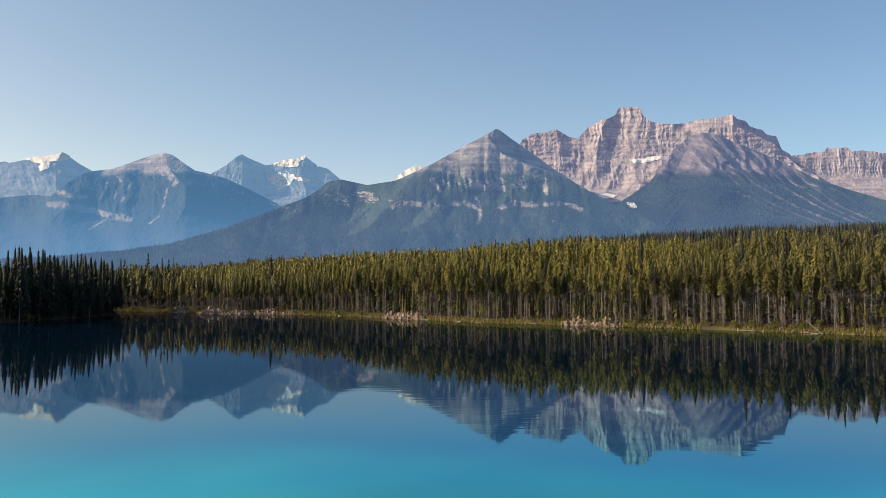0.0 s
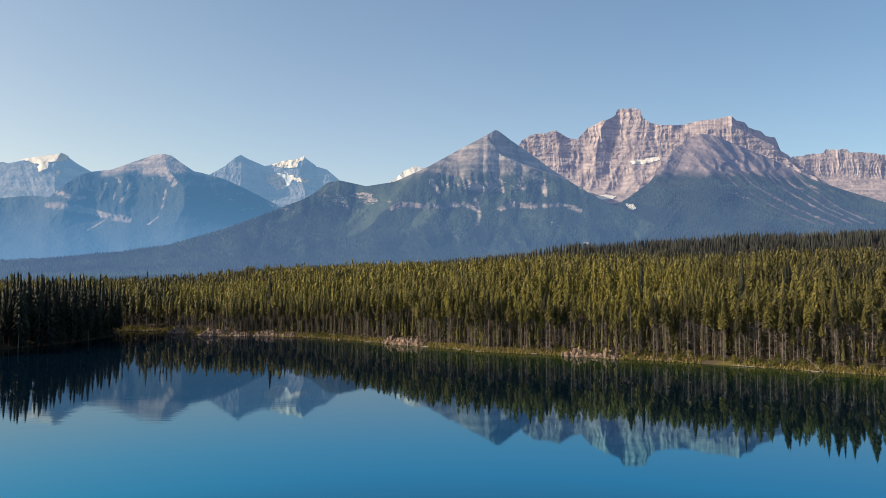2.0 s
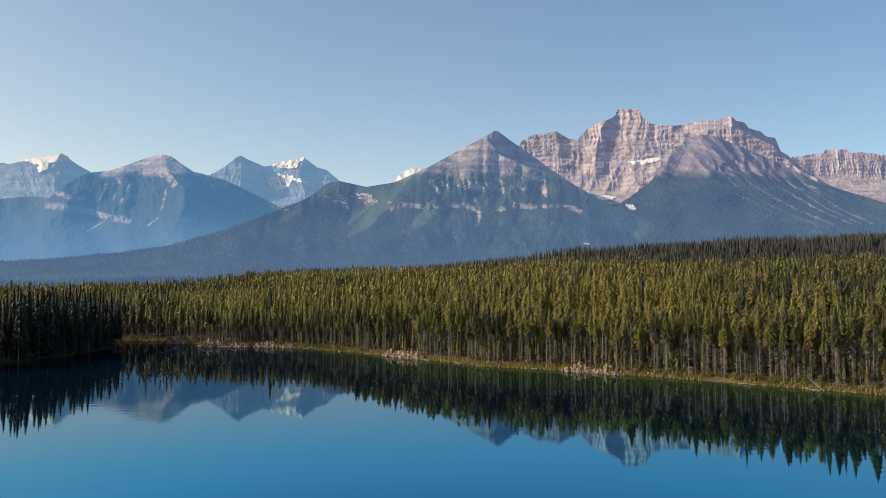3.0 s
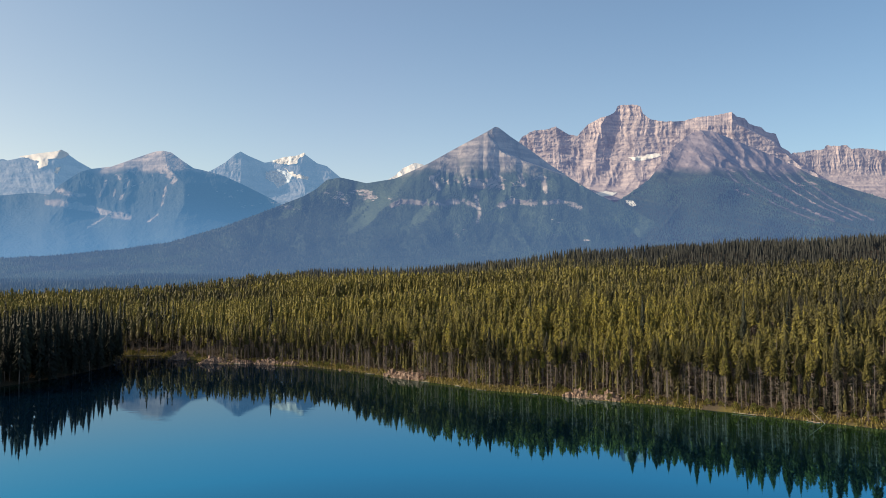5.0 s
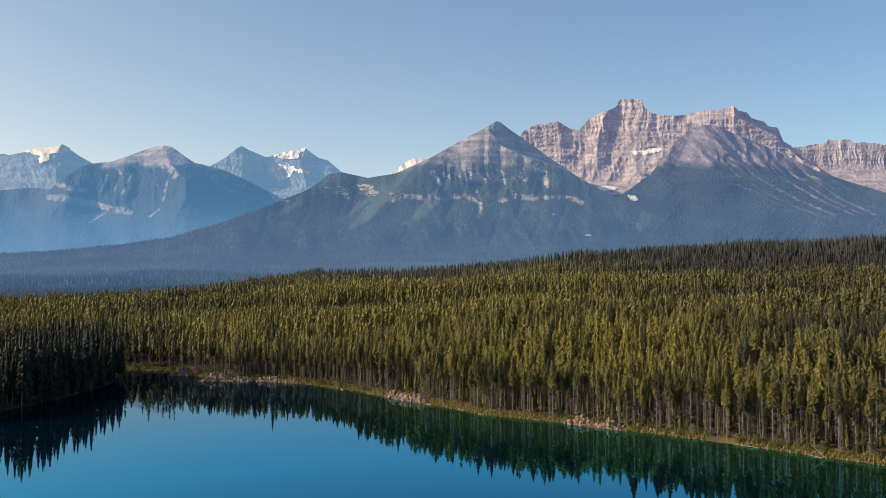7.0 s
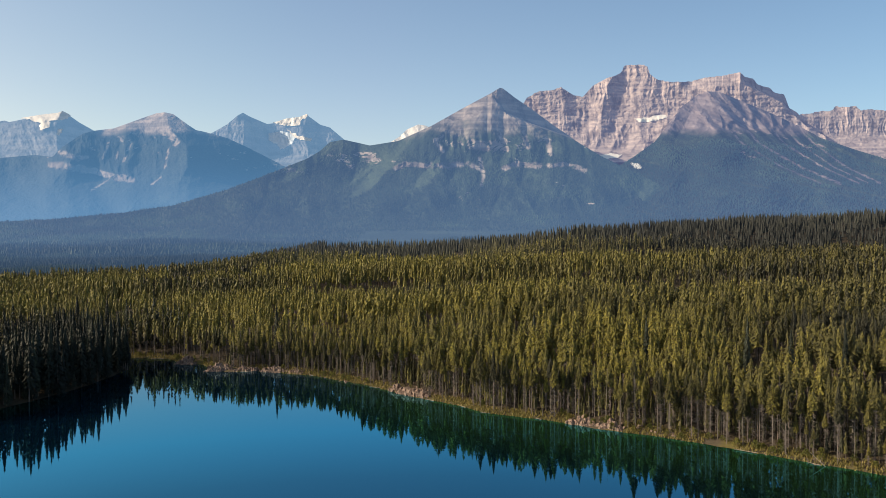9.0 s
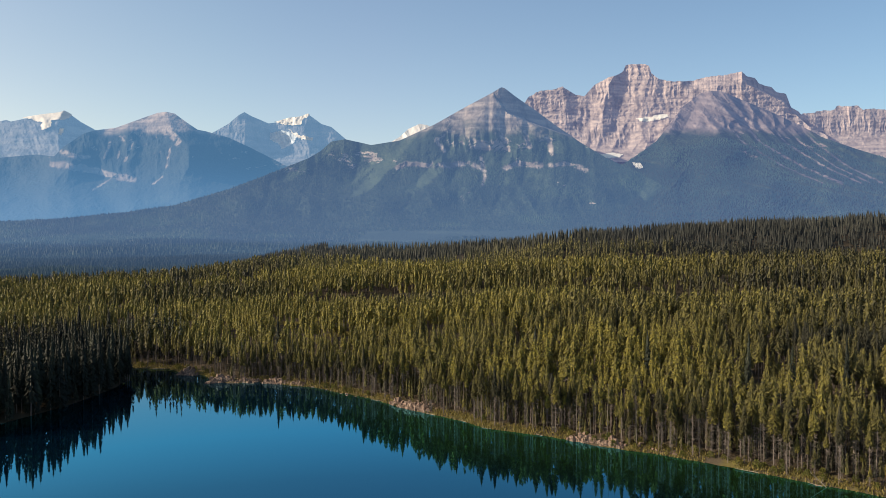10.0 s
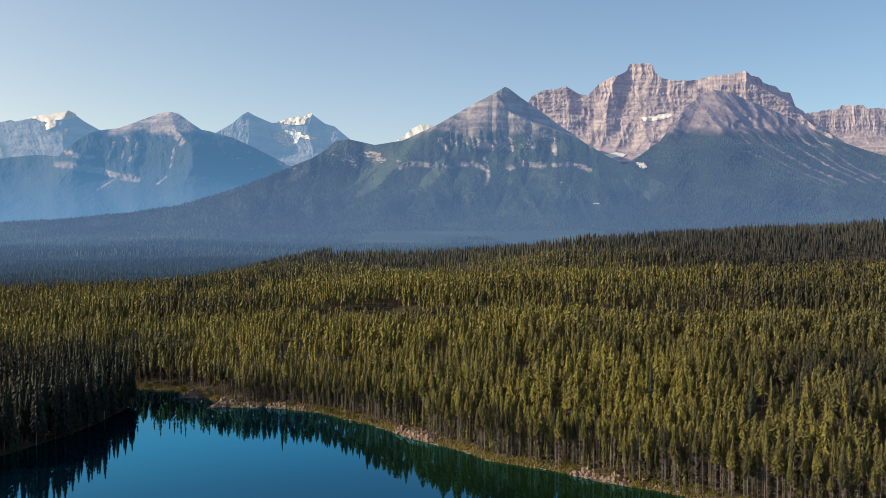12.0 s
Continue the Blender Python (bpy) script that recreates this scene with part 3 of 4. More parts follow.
massif = relief("tall pinkish limestone massif with sheer banded cliffs",
                [(200, 640), (351, 740), (443, 850), (498, 900), (515, 930), (570, 968), (689, 985), (736, 999), (760, 985), (823, 944), (873, 940), (905, 975), (935, 1009), (1021, 1054), (1072, 1070), (1108, 1084), (1122, 1100), (1134, 1130), (1173, 1141), (1255, 1138),
                   (1282, 1128), (1297, 1082), (1357, 1040), (1450, 1030), (1566, 1034), (1642, 1054), (1772, 1070), (1830, 1080), (1870, 1092), (1900, 1060), (1950, 1048), (1985, 1012), (2060, 990), (2085, 962), (2150, 945), (2165, 905), (2185, 860), (2230, 835), (2277, 787), (2355, 710), (2600, 600)], 4500, 525,
                [(480, 1.6), (590, 1.2), (620, 0.5), (750, 0.5), (780, 1.5), (808, 1.5), (830, 0.42), (1000, 0.42), (1140, 0.5)], cliff_rock, (380, 2420), 4.4,
                ridges=[([(1072, 1080), (1020, 1000), (1000, 850), (985, 700)], 0.45, 0.65, 80, 600, 760), ([(736, 1000), (745, 850), (760, 700)], 0.1, 0.5, 90, 640, 800),
                        ([(1870, 1100), (1870, 500)], 0.17, 0.1, 1000, 500, 640)],
                flutes=[(150, 12, 560, 1200, 6, 0.0), (52, 6, 560, 1200, 6, 0.0), (25, 4, 560, 1200, 6, 0.0), (110, 14, 560, 760, 3, -0.5)], strata=(34, 0.72, 0.02), rough=5, seed=21, jag=9,
                ease=(1480, 1872, 75, 1.7, 20), facet=([(1860, 1110), (1872, 1085), (1905, 1010), (2000, 965), (2140, 895), (2200, 830), (2300, 740)], 1868, 0.2, 1.1))
relief("distant pink flat-topped cliff mountain",
              [(2100, 700), (2264, 822), (2360, 860), (2455, 871), (2570, 886), (2582, 909), (2722, 909), (2752, 886), (2873, 885), (2979, 869), (3252, 838), (3400, 800)], 4700, 480,
              [(480, 1.8), (690, 1.5), (720, 0.4), (850, 0.35), (880, 0.9), (910, 0.5)], cliff_rock, (2100, 3400), 5.0,
              flutes=[(120, 11, 640, 1000, 6, 0.0), (36, 5, 690, 1000, 6, 0.0), (17, 3, 690, 1000, 6, 0.0)], strata=(30, 0.5, 0.03), seed=31, jag=12, far=0.975)
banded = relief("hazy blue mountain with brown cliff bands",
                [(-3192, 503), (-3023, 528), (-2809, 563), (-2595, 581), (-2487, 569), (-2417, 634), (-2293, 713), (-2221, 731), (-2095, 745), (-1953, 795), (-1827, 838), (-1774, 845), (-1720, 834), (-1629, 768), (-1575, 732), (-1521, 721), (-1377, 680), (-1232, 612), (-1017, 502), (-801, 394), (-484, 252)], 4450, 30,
                [(30, 9), (110, 6), (200, 2.4), (330, 1.4), (480, 1.1), (560, 0.9), (700, 1.1), (845, 1.3)], haze_blue_rock, (-3400, -900), 8.0,
                ridges=[([(-1774, 850), (-1740, 740), (-1640, 640), (-1640, 500), (-1700, 380)], 0.22, 0.9, 400, 200, 480), ([(-2260, 760), (-2300, 640), (-2420, 480), (-2500, 380)], 0.35, 0.12, 260, 240, 520),
                        ([(-2020, 790), (-2030, 640), (-2100, 420)], 0.1, 0.55, 120, 300, 520)],
                flutes=[(170, 9, 300, 680, 2, 0.3), (60, 6, 380, 680, 2, 0.2), (26, 3, 330, 700, 3, 0.0)], seed=41, shape=1750,
                hollows=[(420, 260, 70, 60, 460, 0.5), (150, 110, 24, 200, 640, -0.4)], ease=(-2230, -1690, 62, 2.1, 170), far=0.89,
                scars=[([(-2500, 520), (-2400, 512), (-2215, 478)], 20, 0.8), ([(-2185, 470), (-2150, 455), (-1985, 428)], 18, 0.8), ([(-2440, 600), (-2330, 560), (-2260, 565)], 11, 0.7),
                       ([(-2130, 650), (-2165, 560)], 6, 0), ([(-1990, 650), (-2035, 540)], 6, 0), ([(-2070, 600), (-2080, 560)], 5, 0), ([(-1790, 740), (-1715, 680), (-1705, 655)], 24, 0), ([(-1750, 630), (-1775, 500)], 6, 0),
                       ([(-1800, 440), (-1860, 395)], 5, 0), ([(-2120, 430), (-2240, 360)], 6, 0)])
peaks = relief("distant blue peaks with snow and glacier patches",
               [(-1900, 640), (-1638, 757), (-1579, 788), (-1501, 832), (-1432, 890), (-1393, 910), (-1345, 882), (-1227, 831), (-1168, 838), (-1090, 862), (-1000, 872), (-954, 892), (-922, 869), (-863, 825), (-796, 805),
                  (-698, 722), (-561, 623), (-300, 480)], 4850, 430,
               [(330, 0.9), (560, 0.6), (950, 0.5)], hazy_peak_rock, (-1900, -450), 5.5,
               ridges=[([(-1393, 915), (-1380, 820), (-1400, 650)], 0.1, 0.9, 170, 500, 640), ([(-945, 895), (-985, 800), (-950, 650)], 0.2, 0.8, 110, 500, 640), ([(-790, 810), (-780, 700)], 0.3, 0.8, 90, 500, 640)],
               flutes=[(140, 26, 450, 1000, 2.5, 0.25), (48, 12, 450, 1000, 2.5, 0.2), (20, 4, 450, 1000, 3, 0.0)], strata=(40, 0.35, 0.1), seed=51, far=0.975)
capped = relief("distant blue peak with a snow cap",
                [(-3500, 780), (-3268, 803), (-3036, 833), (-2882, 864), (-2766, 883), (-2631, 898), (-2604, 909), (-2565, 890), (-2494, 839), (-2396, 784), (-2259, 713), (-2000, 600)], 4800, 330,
                [(330, 1.4), (560, 1.1), (830, 0.9), (870, 1.6), (950, 1.6)], hazy_peak_rock, (-3300, -2100), 6.0,
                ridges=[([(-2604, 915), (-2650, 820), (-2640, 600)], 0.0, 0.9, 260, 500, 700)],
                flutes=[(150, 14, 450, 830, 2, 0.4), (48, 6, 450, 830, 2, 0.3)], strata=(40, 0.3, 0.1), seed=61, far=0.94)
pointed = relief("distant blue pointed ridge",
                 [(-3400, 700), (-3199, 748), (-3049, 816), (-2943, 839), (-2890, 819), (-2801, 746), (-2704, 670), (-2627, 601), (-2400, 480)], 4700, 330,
                 [(330, 1.4), (560, 1.1), (950, 0.9)], hazy_peak_rock, (-3400, -2400), 7.0,
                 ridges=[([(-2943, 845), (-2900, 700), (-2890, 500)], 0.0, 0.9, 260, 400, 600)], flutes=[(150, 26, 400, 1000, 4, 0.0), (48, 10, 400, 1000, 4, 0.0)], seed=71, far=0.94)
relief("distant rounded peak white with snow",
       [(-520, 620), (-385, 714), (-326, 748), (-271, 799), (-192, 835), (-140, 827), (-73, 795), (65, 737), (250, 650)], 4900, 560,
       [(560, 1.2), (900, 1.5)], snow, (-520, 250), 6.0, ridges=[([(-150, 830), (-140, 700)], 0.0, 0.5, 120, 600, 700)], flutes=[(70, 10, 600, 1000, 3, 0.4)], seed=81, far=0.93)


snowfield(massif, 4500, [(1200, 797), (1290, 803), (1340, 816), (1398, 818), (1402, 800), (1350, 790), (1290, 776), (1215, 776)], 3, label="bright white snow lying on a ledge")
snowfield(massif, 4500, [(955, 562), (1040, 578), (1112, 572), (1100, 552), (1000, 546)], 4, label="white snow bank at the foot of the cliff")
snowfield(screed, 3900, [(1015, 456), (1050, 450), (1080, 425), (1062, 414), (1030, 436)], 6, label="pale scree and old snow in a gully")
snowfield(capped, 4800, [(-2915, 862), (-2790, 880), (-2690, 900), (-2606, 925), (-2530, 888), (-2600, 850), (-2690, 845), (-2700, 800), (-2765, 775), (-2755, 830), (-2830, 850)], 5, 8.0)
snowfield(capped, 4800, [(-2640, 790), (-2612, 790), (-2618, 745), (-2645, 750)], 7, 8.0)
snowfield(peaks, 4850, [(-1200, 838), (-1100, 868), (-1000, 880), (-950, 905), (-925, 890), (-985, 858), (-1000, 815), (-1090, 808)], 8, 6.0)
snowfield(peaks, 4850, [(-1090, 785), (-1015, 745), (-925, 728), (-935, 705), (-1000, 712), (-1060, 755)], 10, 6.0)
snowfield(peaks, 4850, [(-1215, 765), (-1110, 780), (-1030, 745), (-1060, 690), (-1140, 650), (-1160, 690), (-1215, 715)], 9, label="shaded blue-white glacier", ice=shaded_ice)


# ---- trees ----
def join(bits):
    verts, faces, n = [], [], 0
    for v, f in bits:
        verts.append(v)
        faces.append(f + n)
        n += len(v)
    return np.concatenate(verts), np.concatenate(faces)


def trunk_shape(h, r, sides=5, lean=0.0, rng=None):
    zs = [0, 0.4 * h, 0.8 * h, h]
    rr = [r, 0.75 * r, 0.4 * r, 0.08 * r]
    a = np.arange(sides) * 2 * np.pi / sides
    v = np.concatenate([np.stack([q * np.cos(a) + lean * (z / h) ** 2, q * np.sin(a), 0 * a + z - 0.4 * (z == 0)], 1) for z, q in zip(zs, rr)])
    f = [(k * sides + i, k * sides + (i + 1) % sides, (k + 1) * sides + (i + 1) % sides) for k in range(3) for i in range(sides)]
    f += [(k * sides + i, (k + 1) * sides + (i + 1) % sides, (k + 1) * sides + i) for k in range(3) for i in range(sides)]
    return v, np.array(f)


def crown_shape(rng, h, low, radius, count, spray, bulge=0.85, skirt=0.5, tiers=0, aspect=0.36):
    """A pointed ragged crown: boughs of needles hung round the stem like loose shingles, thick in some places and thin in others."""
    u = np.sort(rng.rand(count)) ** 0.85
    if tiers:
        u = np.clip((np.floor(u * tiers) + 0.4 * rng.rand(count)) / tiers, 0, 0.98)
    a = 2.399 * np.arange(count) + 1.2 * rng.rand(count)
    lump = 0.75 + 0.5 * vnoise(a * 1.3 + rng.rand() * 50, u * 8 + rng.rand() * 50, 2)
    r = (radius * (1 - u) ** bulge * (0.55 + 0.45 * np.minimum(1, u * 4 + 0.25)) + 0.07) * lump * (0.75 + 0.45 * rng.rand(count))
    z = h * (low + (1 - low) * u)
    long = spray * (0.75 + 0.7 * (1 - u)) * (0.75 + 0.5 * rng.rand(count))
    wide = long * aspect * (0.75 + 0.5 * rng.rand(count))
    out, side = np.stack([np.cos(a), np.sin(a), 0 * a], 1), np.stack([-np.sin(a), np.cos(a), 0 * a], 1)
    up = np.array([[0, 0, 1.0]])
    col = lambda k: k[:, None]
    foot = out * col(r * 1.12) + up * col(z - long * skirt)
    head = out * col(r * 0.35) + up * col(np.minimum(z + long * 0.6, 1.02 * h))
    s1 = out * col(r * (0.45 + 0.55 * rng.rand(count))) + side * col(wide) + up * col(z - long * 0.18 * rng.rand(count))
    s2 = out * col(r * (0.45 + 0.55 * rng.rand(count))) - side * col(wide) + up * col(z - long * 0.18 * rng.rand(count))
    v = np.stack([head, s1, foot, s2], 1).reshape(-1, 3)
    n = np.arange(count)[:, None] * 4
    f = np.concatenate([n + [[0, 2, 1]], n + [[0, 3, 2]]])
    top = np.array([(0.11, 0, 0.92 * h), (-0.06, 0.1, 0.92 * h), (-0.06, -0.1, 0.92 * h), (0, 0, 1.05 * h)])
    return join([(v, f), (top, np.array([(0, 1, 3), (1, 2, 3), (2, 0, 3)]))])


def cone_shape(rng, h, low, radius, tiers, sides):
    """A simple ragged conifer for the distance."""
    bits = []
    for k in range(tiers):
        z0 = h * (low + (1 - low) * k / tiers)
        z1 = h * min(1.0, low + (1 - low) * (k + 1.7) / tiers)
        a = np.arange(sides) * 2 * np.pi / sides + rng.rand() * 6
        r = radius * (1 - 0.75 * k / tiers) * (0.75 + 0.5 * rng.rand(sides))
        v = np.concatenate([np.stack([r * np.cos(a), r * np.sin(a), z0 + 0.06 * h * (rng.rand(sides) - 0.5)], 1), [(0, 0, z1)]])
        bits.append((v, np.array([(i, (i + 1) % sides, sides) for i in range(sides)])))
    return join(bits)


def place_tone(x, y):
    """Needle tone by place: yellow-green belts on the benches, grey-green between, darker to the right; shade on the
    left is painted in.
    """
    q = y + 0.28 * x * (1 - step01(260, 520, y)) + 30 * (fbm(x / 90, y / 90, 2, 77) - 0.5)
    # the spruce bank's shadow and two shaded patches are painted as darkest tones
    return np.interp(q, [285, 303, 398, 422, 468, 492, 590, 640], [0.36, -0.1, -0.08, 0.24, 0.18, -0.2, -0.15, -0.05]) - 0.56 * step01(25, 105, x) * (1 - step01(230, 330, y)) - 0.30 * step01(40, 200, x) - 0.3 * step01(90, 230, x) * step01(300, 350, y) + 0.08 * step01(-10, -70, x) - 0.55 * step01(-90, -104, x) * step01(320, 240, y) - 0.18 * step01(-50, -150, x) * step01(225, 300, y) - 0.9 * (np.hypot((x + 168) / 46, (y - 476) / 16) < 1) - 0.9 * (np.hypot((x + 164) / 20, (y - 405) / 10) < 1) + 1.6 * step01(850, 1000, y) * (fbm(x / 420, y / 220, 3, 88) - 0.45)


def stature(x, y):
    """The pines stay lower at the far end of the lake."""
    return 1 - 0.2 * step01(-5, -50, x) * (1 - step01(300, 360, y)) - 0.1 * step01(-90, -96, x) * step01(165, 200, y) * (1 - step01(235, 250, y))


def scatter(shapes, spots, rng, low=0.75, high=1.2, shift=0.0):
    """All the shapes set out at the spots (x, y, z) as one array of vertices and faces, with a tint for each tree."""
    verts, faces, tints, woods, n = [], [], [], [], 0
    pick = rng.randint(len(shapes), size=len(spots))
    for k, (v, f, *wood) in enumerate(shapes):
        s = spots[pick == k]
        if not len(s):
            continue
        stand = fbm(s[:, 0] / 45, s[:, 1] / 30, 3, 14)
        a, q = rng.rand(len(s)) * 6.283, (low + (high - low) * rng.beta(2.2, 1.8, len(s))) * (0.8 + 0.4 * stand) * stature(s[:, 0], s[:, 1])
        wide = q * (0.75 + 0.5 * rng.rand(len(s)))
        c, d = np.cos(a) * wide, np.sin(a) * wide
        x = v[None, :, 0] * c[:, None] - v[None, :, 1] * d[:, None] + s[:, 0:1]
        y = v[None, :, 0] * d[:, None] + v[None, :, 1] * c[:, None] + s[:, 1:2]
        z = v[None, :, 2] * q[:, None] + s[:, 2:3]
        verts.append(np.stack([x, y, z], 2).reshape(-1, 3))
        faces.append((f[None] + (np.arange(len(s)) * len(v))[:, None, None] + n).reshape(-1, 3))
        tints.append(np.repeat(np.clip(0.5 * rng.rand(len(s)) + 1.1 * (fbm(s[:, 0] / 60, s[:, 1] / 35, 3, 4) - 0.5) + 0.24 + shift + place_tone(s[:, 0], s[:, 1]), 0, 1), len(v)))
        if wood:
            woods.append(np.tile(wood[0], len(s)))
        n += len(s) * len(v)
    return np.concatenate(verts), np.concatenate(faces), np.concatenate(tints), np.concatenate(woods) if woods else None


def spots_in(rng, x0, x1, y0, y1, gap):
    nx, ny = int((x1 - x0) / gap), int((y1 - y0) / gap)
    i, j = np.meshgrid(np.arange(nx), np.arange(ny), indexing="ij")
    return x0 + gap * (i.ravel() + rng.rand(nx * ny)), y0 + gap * (j.ravel() + rng.rand(nx * ny))


rng = np.random.RandomState(5)


def forest(name, label, shapes, material, x, y, low, high, shift=0.0):
    spots = np.stack([x, y, land(x, y)], 1)
    v, f, t, w = scatter(shapes, spots, rng, low, high, shift)
    tagged(new(name, raw_mesh(name, v, f, material, False, t, bark if w is not None else None, w)), label, "forest", kind="stuff")


def seen(x, y, margin=30):
    return (np.abs(x) < 0.66 * y + margin)


def meadow(x, y):
    """Two small grassy openings behind the lake bank."""
    return (np.hypot((x + 75) / 15, (y - 310) / 7) < 1) | (np.hypot((x + 36) / 12, (y - 271) / 6) < 1)


def clearing(x, y):
    """Small openings in the forest, drawn out across the slope."""
    gap = fbm(x / 70, y / 26, 3, 15) > 0.69
    thin = (fbm(x / 8, y / 8, 2, 25) > 0.59) & (fbm(x / 80, y / 60, 2, 35) > 0.36)
    q = y + 0.28 * x * (1 - step01(260, 520, y)) + 24 * (fbm(x / 70, y / 70, 2, 19) - 0.5)
    dip = (((q > 330) & (q < 354)) | ((q > 498) & (q < 520))) & (x > -0.3 * y)
    return ((gap | thin | dip) & (shore_distance(x, y) > 24)) | meadow(x, y)


# single trees along the water
def tree_kind(name, label, count, foliage_mat, h, low, radius, count_sprays, spray, group, bulge, droop, tiers=0):
    made = []
    for k in range(count):
        r = np.random.RandomState(100 + k + len(name))
        root = new(name)
        if low > 0.3:
            twigs = []
            for q in range(120):
                z, b, le = h * (0.05 + (low + 0.02) * r.rand()), 6.28 * r.rand(), 0.35 + 0.75 * r.rand()
                tip = np.array([le * np.cos(b), le * np.sin(b), z + 0.5 * le * (r.rand() - 0.7)])
                twigs.append((np.array([(0, 0, z + 0.03), (0.02, 0.02, z - 0.03), tip, tip * (0.6, 0.6, 1) + (0.12 * np.sin(b), -0.12 * np.cos(b), -0.22)]), np.array([(0, 1, 2), (0, 1, 3)])))
            part("deadwood", raw_mesh("deadwood", *join(twigs), dead_bough), root, "bare grey dead lower boughs")
        part("trunk", raw_mesh("trunk", *trunk_shape(h * 0.97, (0.0075 if low < 0.3 else 0.0045) * h + 0.015, 6, 0.3 * (r.rand() - 0.5)), bark), root, "thin grey-brown trunk")
        part("crown", raw_mesh("crown", *crown_shape(r, h * (0.95 + 0.1 * r.rand()), low + 0.3 * (r.rand() - 0.5), radius * (0.8 + 0.4 * r.rand()), count_sprays, spray, bulge, droop, tiers), foliage_mat), root)
        tagged(root, label, "tree", group)
        made.append(root)
    return made


def plant(kinds, x, y, low, high, even=True):
    used = set()
    for px, py in zip(x, y):
        k = rng.randint(len(kinds))
        m = pose(px, py, float(land(px, py)), 1.5 * (rng.rand() - 0.5), 1.5 * (rng.rand() - 0.5), 360 * rng.rand())
        s = (low + (high - low) * rng.rand() ** 0.6) * (float(stature(px, py)) if even else 1.0)
        w = s * (0.85 + 0.3 * rng.rand()) + 0.12 * (1 - s)
        m = m @ Matrix.Diagonal((w, w, s, 1))
        if k in used:
            copy_thing(kinds[k], Matrix.Identity(4)).matrix_basis = m
        else:
            used.add(k)
            kinds[k].matrix_basis = m


x, y = spots_in(rng, -150, 160, 60, 270, 1.9)
mix = rng.permutation(len(x))
x, y = x[mix], y[mix]
d = shore_distance(x, y)
left_bank = (x < -92) & (y < 229)
edge = (d > 0.9) & (d < 5.6) & seen(x, y, 4) & ~left_bank
edge &= ~((np.hypot(x + 10, y - 180) < 6) | (np.hypot(x - 31, y - 148) < 4) | (np.hypot(x + 84, y - 225) < 4) | (np.hypot(x + 68, y - 213) < 4))
plant(tree_kind("pine_tree", "slender lodgepole pine with bare lower trunk beside the lake", 12, pine_own, 13, 0.62, 1.0, 380, 0.33, "pines on the lake bank", 0.8, 0.5), x[edge][:300], y[edge][:300], 0.3, 1.06)
dark = (d > -0.3) & (d < 8.5) & seen(x, y, 15) & left_bank & (y > 110)
plant(tree_kind("spruce_tree", "dark green spruce crowding the shaded lake bank", 6, spruce_own, 16.5, 0.06, 1.9, 290, 0.68, "spruces on the shaded bank", 0.95, 0.6, 26), x[dark][:210], y[dark][:210], 0.2, 1.45)

# a few taller spruces stand above the pines
tall = [(-131, 248), (-121, 249), (-113.6, 248), (-55, 226), (73, 150), (85, 151), (66, 156), (97, 143), (22, 181), (48, 170)]
plant(tree_kind("spruce_tree", "tall dark spruce rising above the lakeside pines", 3, spruce_own, 18.0, 0.12, 1.5, 380, 0.55, "spruces among the pines", 0.95, 0.6, 26), [p[0] for p in tall], [p[1] for p in tall], 0.88, 1.02, False)

# the forest behind them
rs = np.random.RandomState(9)
def tree_shape(rng, h, low, radius, count, spray, aspect, twigs):
    """A pine for the crowd: stem, dead lower boughs and crown; also which faces are wood."""
    crown = crown_shape(rng, h, low, radius, count, spray, 0.56, 0.5, 0, aspect)
    stem = np.array([(0.09, 0, -0.4), (-0.05, 0.08, -0.4), (-0.05, -0.08, -0.4), (0, 0, 0.85 * h)]), np.array([(0, 1, 3), (1, 2, 3), (2, 0, 3)])
    core = cone_shape(rng, 0.97 * h, low, 0.62 * radius, 1, 5)
    crown = join([crown, core])
    bits = [crown, stem]
    for k in range(twigs):
        z, b, le = h * (0.08 + (low - 0.02) * rng.rand()), 6.28 * rng.rand(), 0.3 + 0.5 * rng.rand()
        tip = np.array([le * np.cos(b), le * np.sin(b), z - 0.35 * le])
        bits.append((np.array([(0, 0, z + 0.1), (0.03, 0.03, z - 0.12), tip]), np.array([(0, 1, 2)])))
    v, f = join(bits)
    return v, f, (np.arange(len(f)) >= len(crown[1])).astype(np.int32)


mid = [tree_shape(rs, 13, 0.40 + 0.05 * k, 1.1, 84, 0.46, 0.42, 8) for k in range(7)]
less = [tree_shape(rs, 13, 0.34 + 0.05 * k, 1.22, 36, 0.8, 0.38, 3) for k in range(7)]
far_shapes = [tree_shape(rs, 12.5, 0.27 + 0.05 * k, 1.5, 12, 1.5, 0.28, 0) for k in range(7)]
crest_shapes = [cone_shape(rs, 14, 0.15, 1.35, 2, 4) for k in range(6)]
tiny = [cone_shape(rs, 10.5, 0.05, 2.0, 1, 5) for k in range(4)]
x, y = spots_in(rng, -330, 330, -30, 420, 2.5)
d = shore_distance(x, y)
rr = np.hypot(x, y)
k = (d > np.where((x < -92) & (y < 229), 26, 3.6)) & seen(x, y, 45) & (rr < 345) & ~clearing(x, y)
brim = k & (d < 13) & (rr < 215)
close = [tree_shape(rs, 13, 0.52 + 0.05 * q, 1.05, 170, 0.38, 0.36, 40) for q in range(5)]
forest("pine_forest", "slender lodgepole pines crowding behind the lake bank", close, pine_many, x[brim], y[brim], 0.6, 1.06, 0.06)
near = k & (rr < 235) & ~brim
ux, uy = spots_in(rng, -110, 120, 60, 262, 1.75)
ud = shore_distance(ux, uy)
young = (ud > 3) & (ud < 15) & seen(ux, uy, 4) & (np.hypot(ux, uy) < 225) & ~((ux < -92) & (uy < 229))
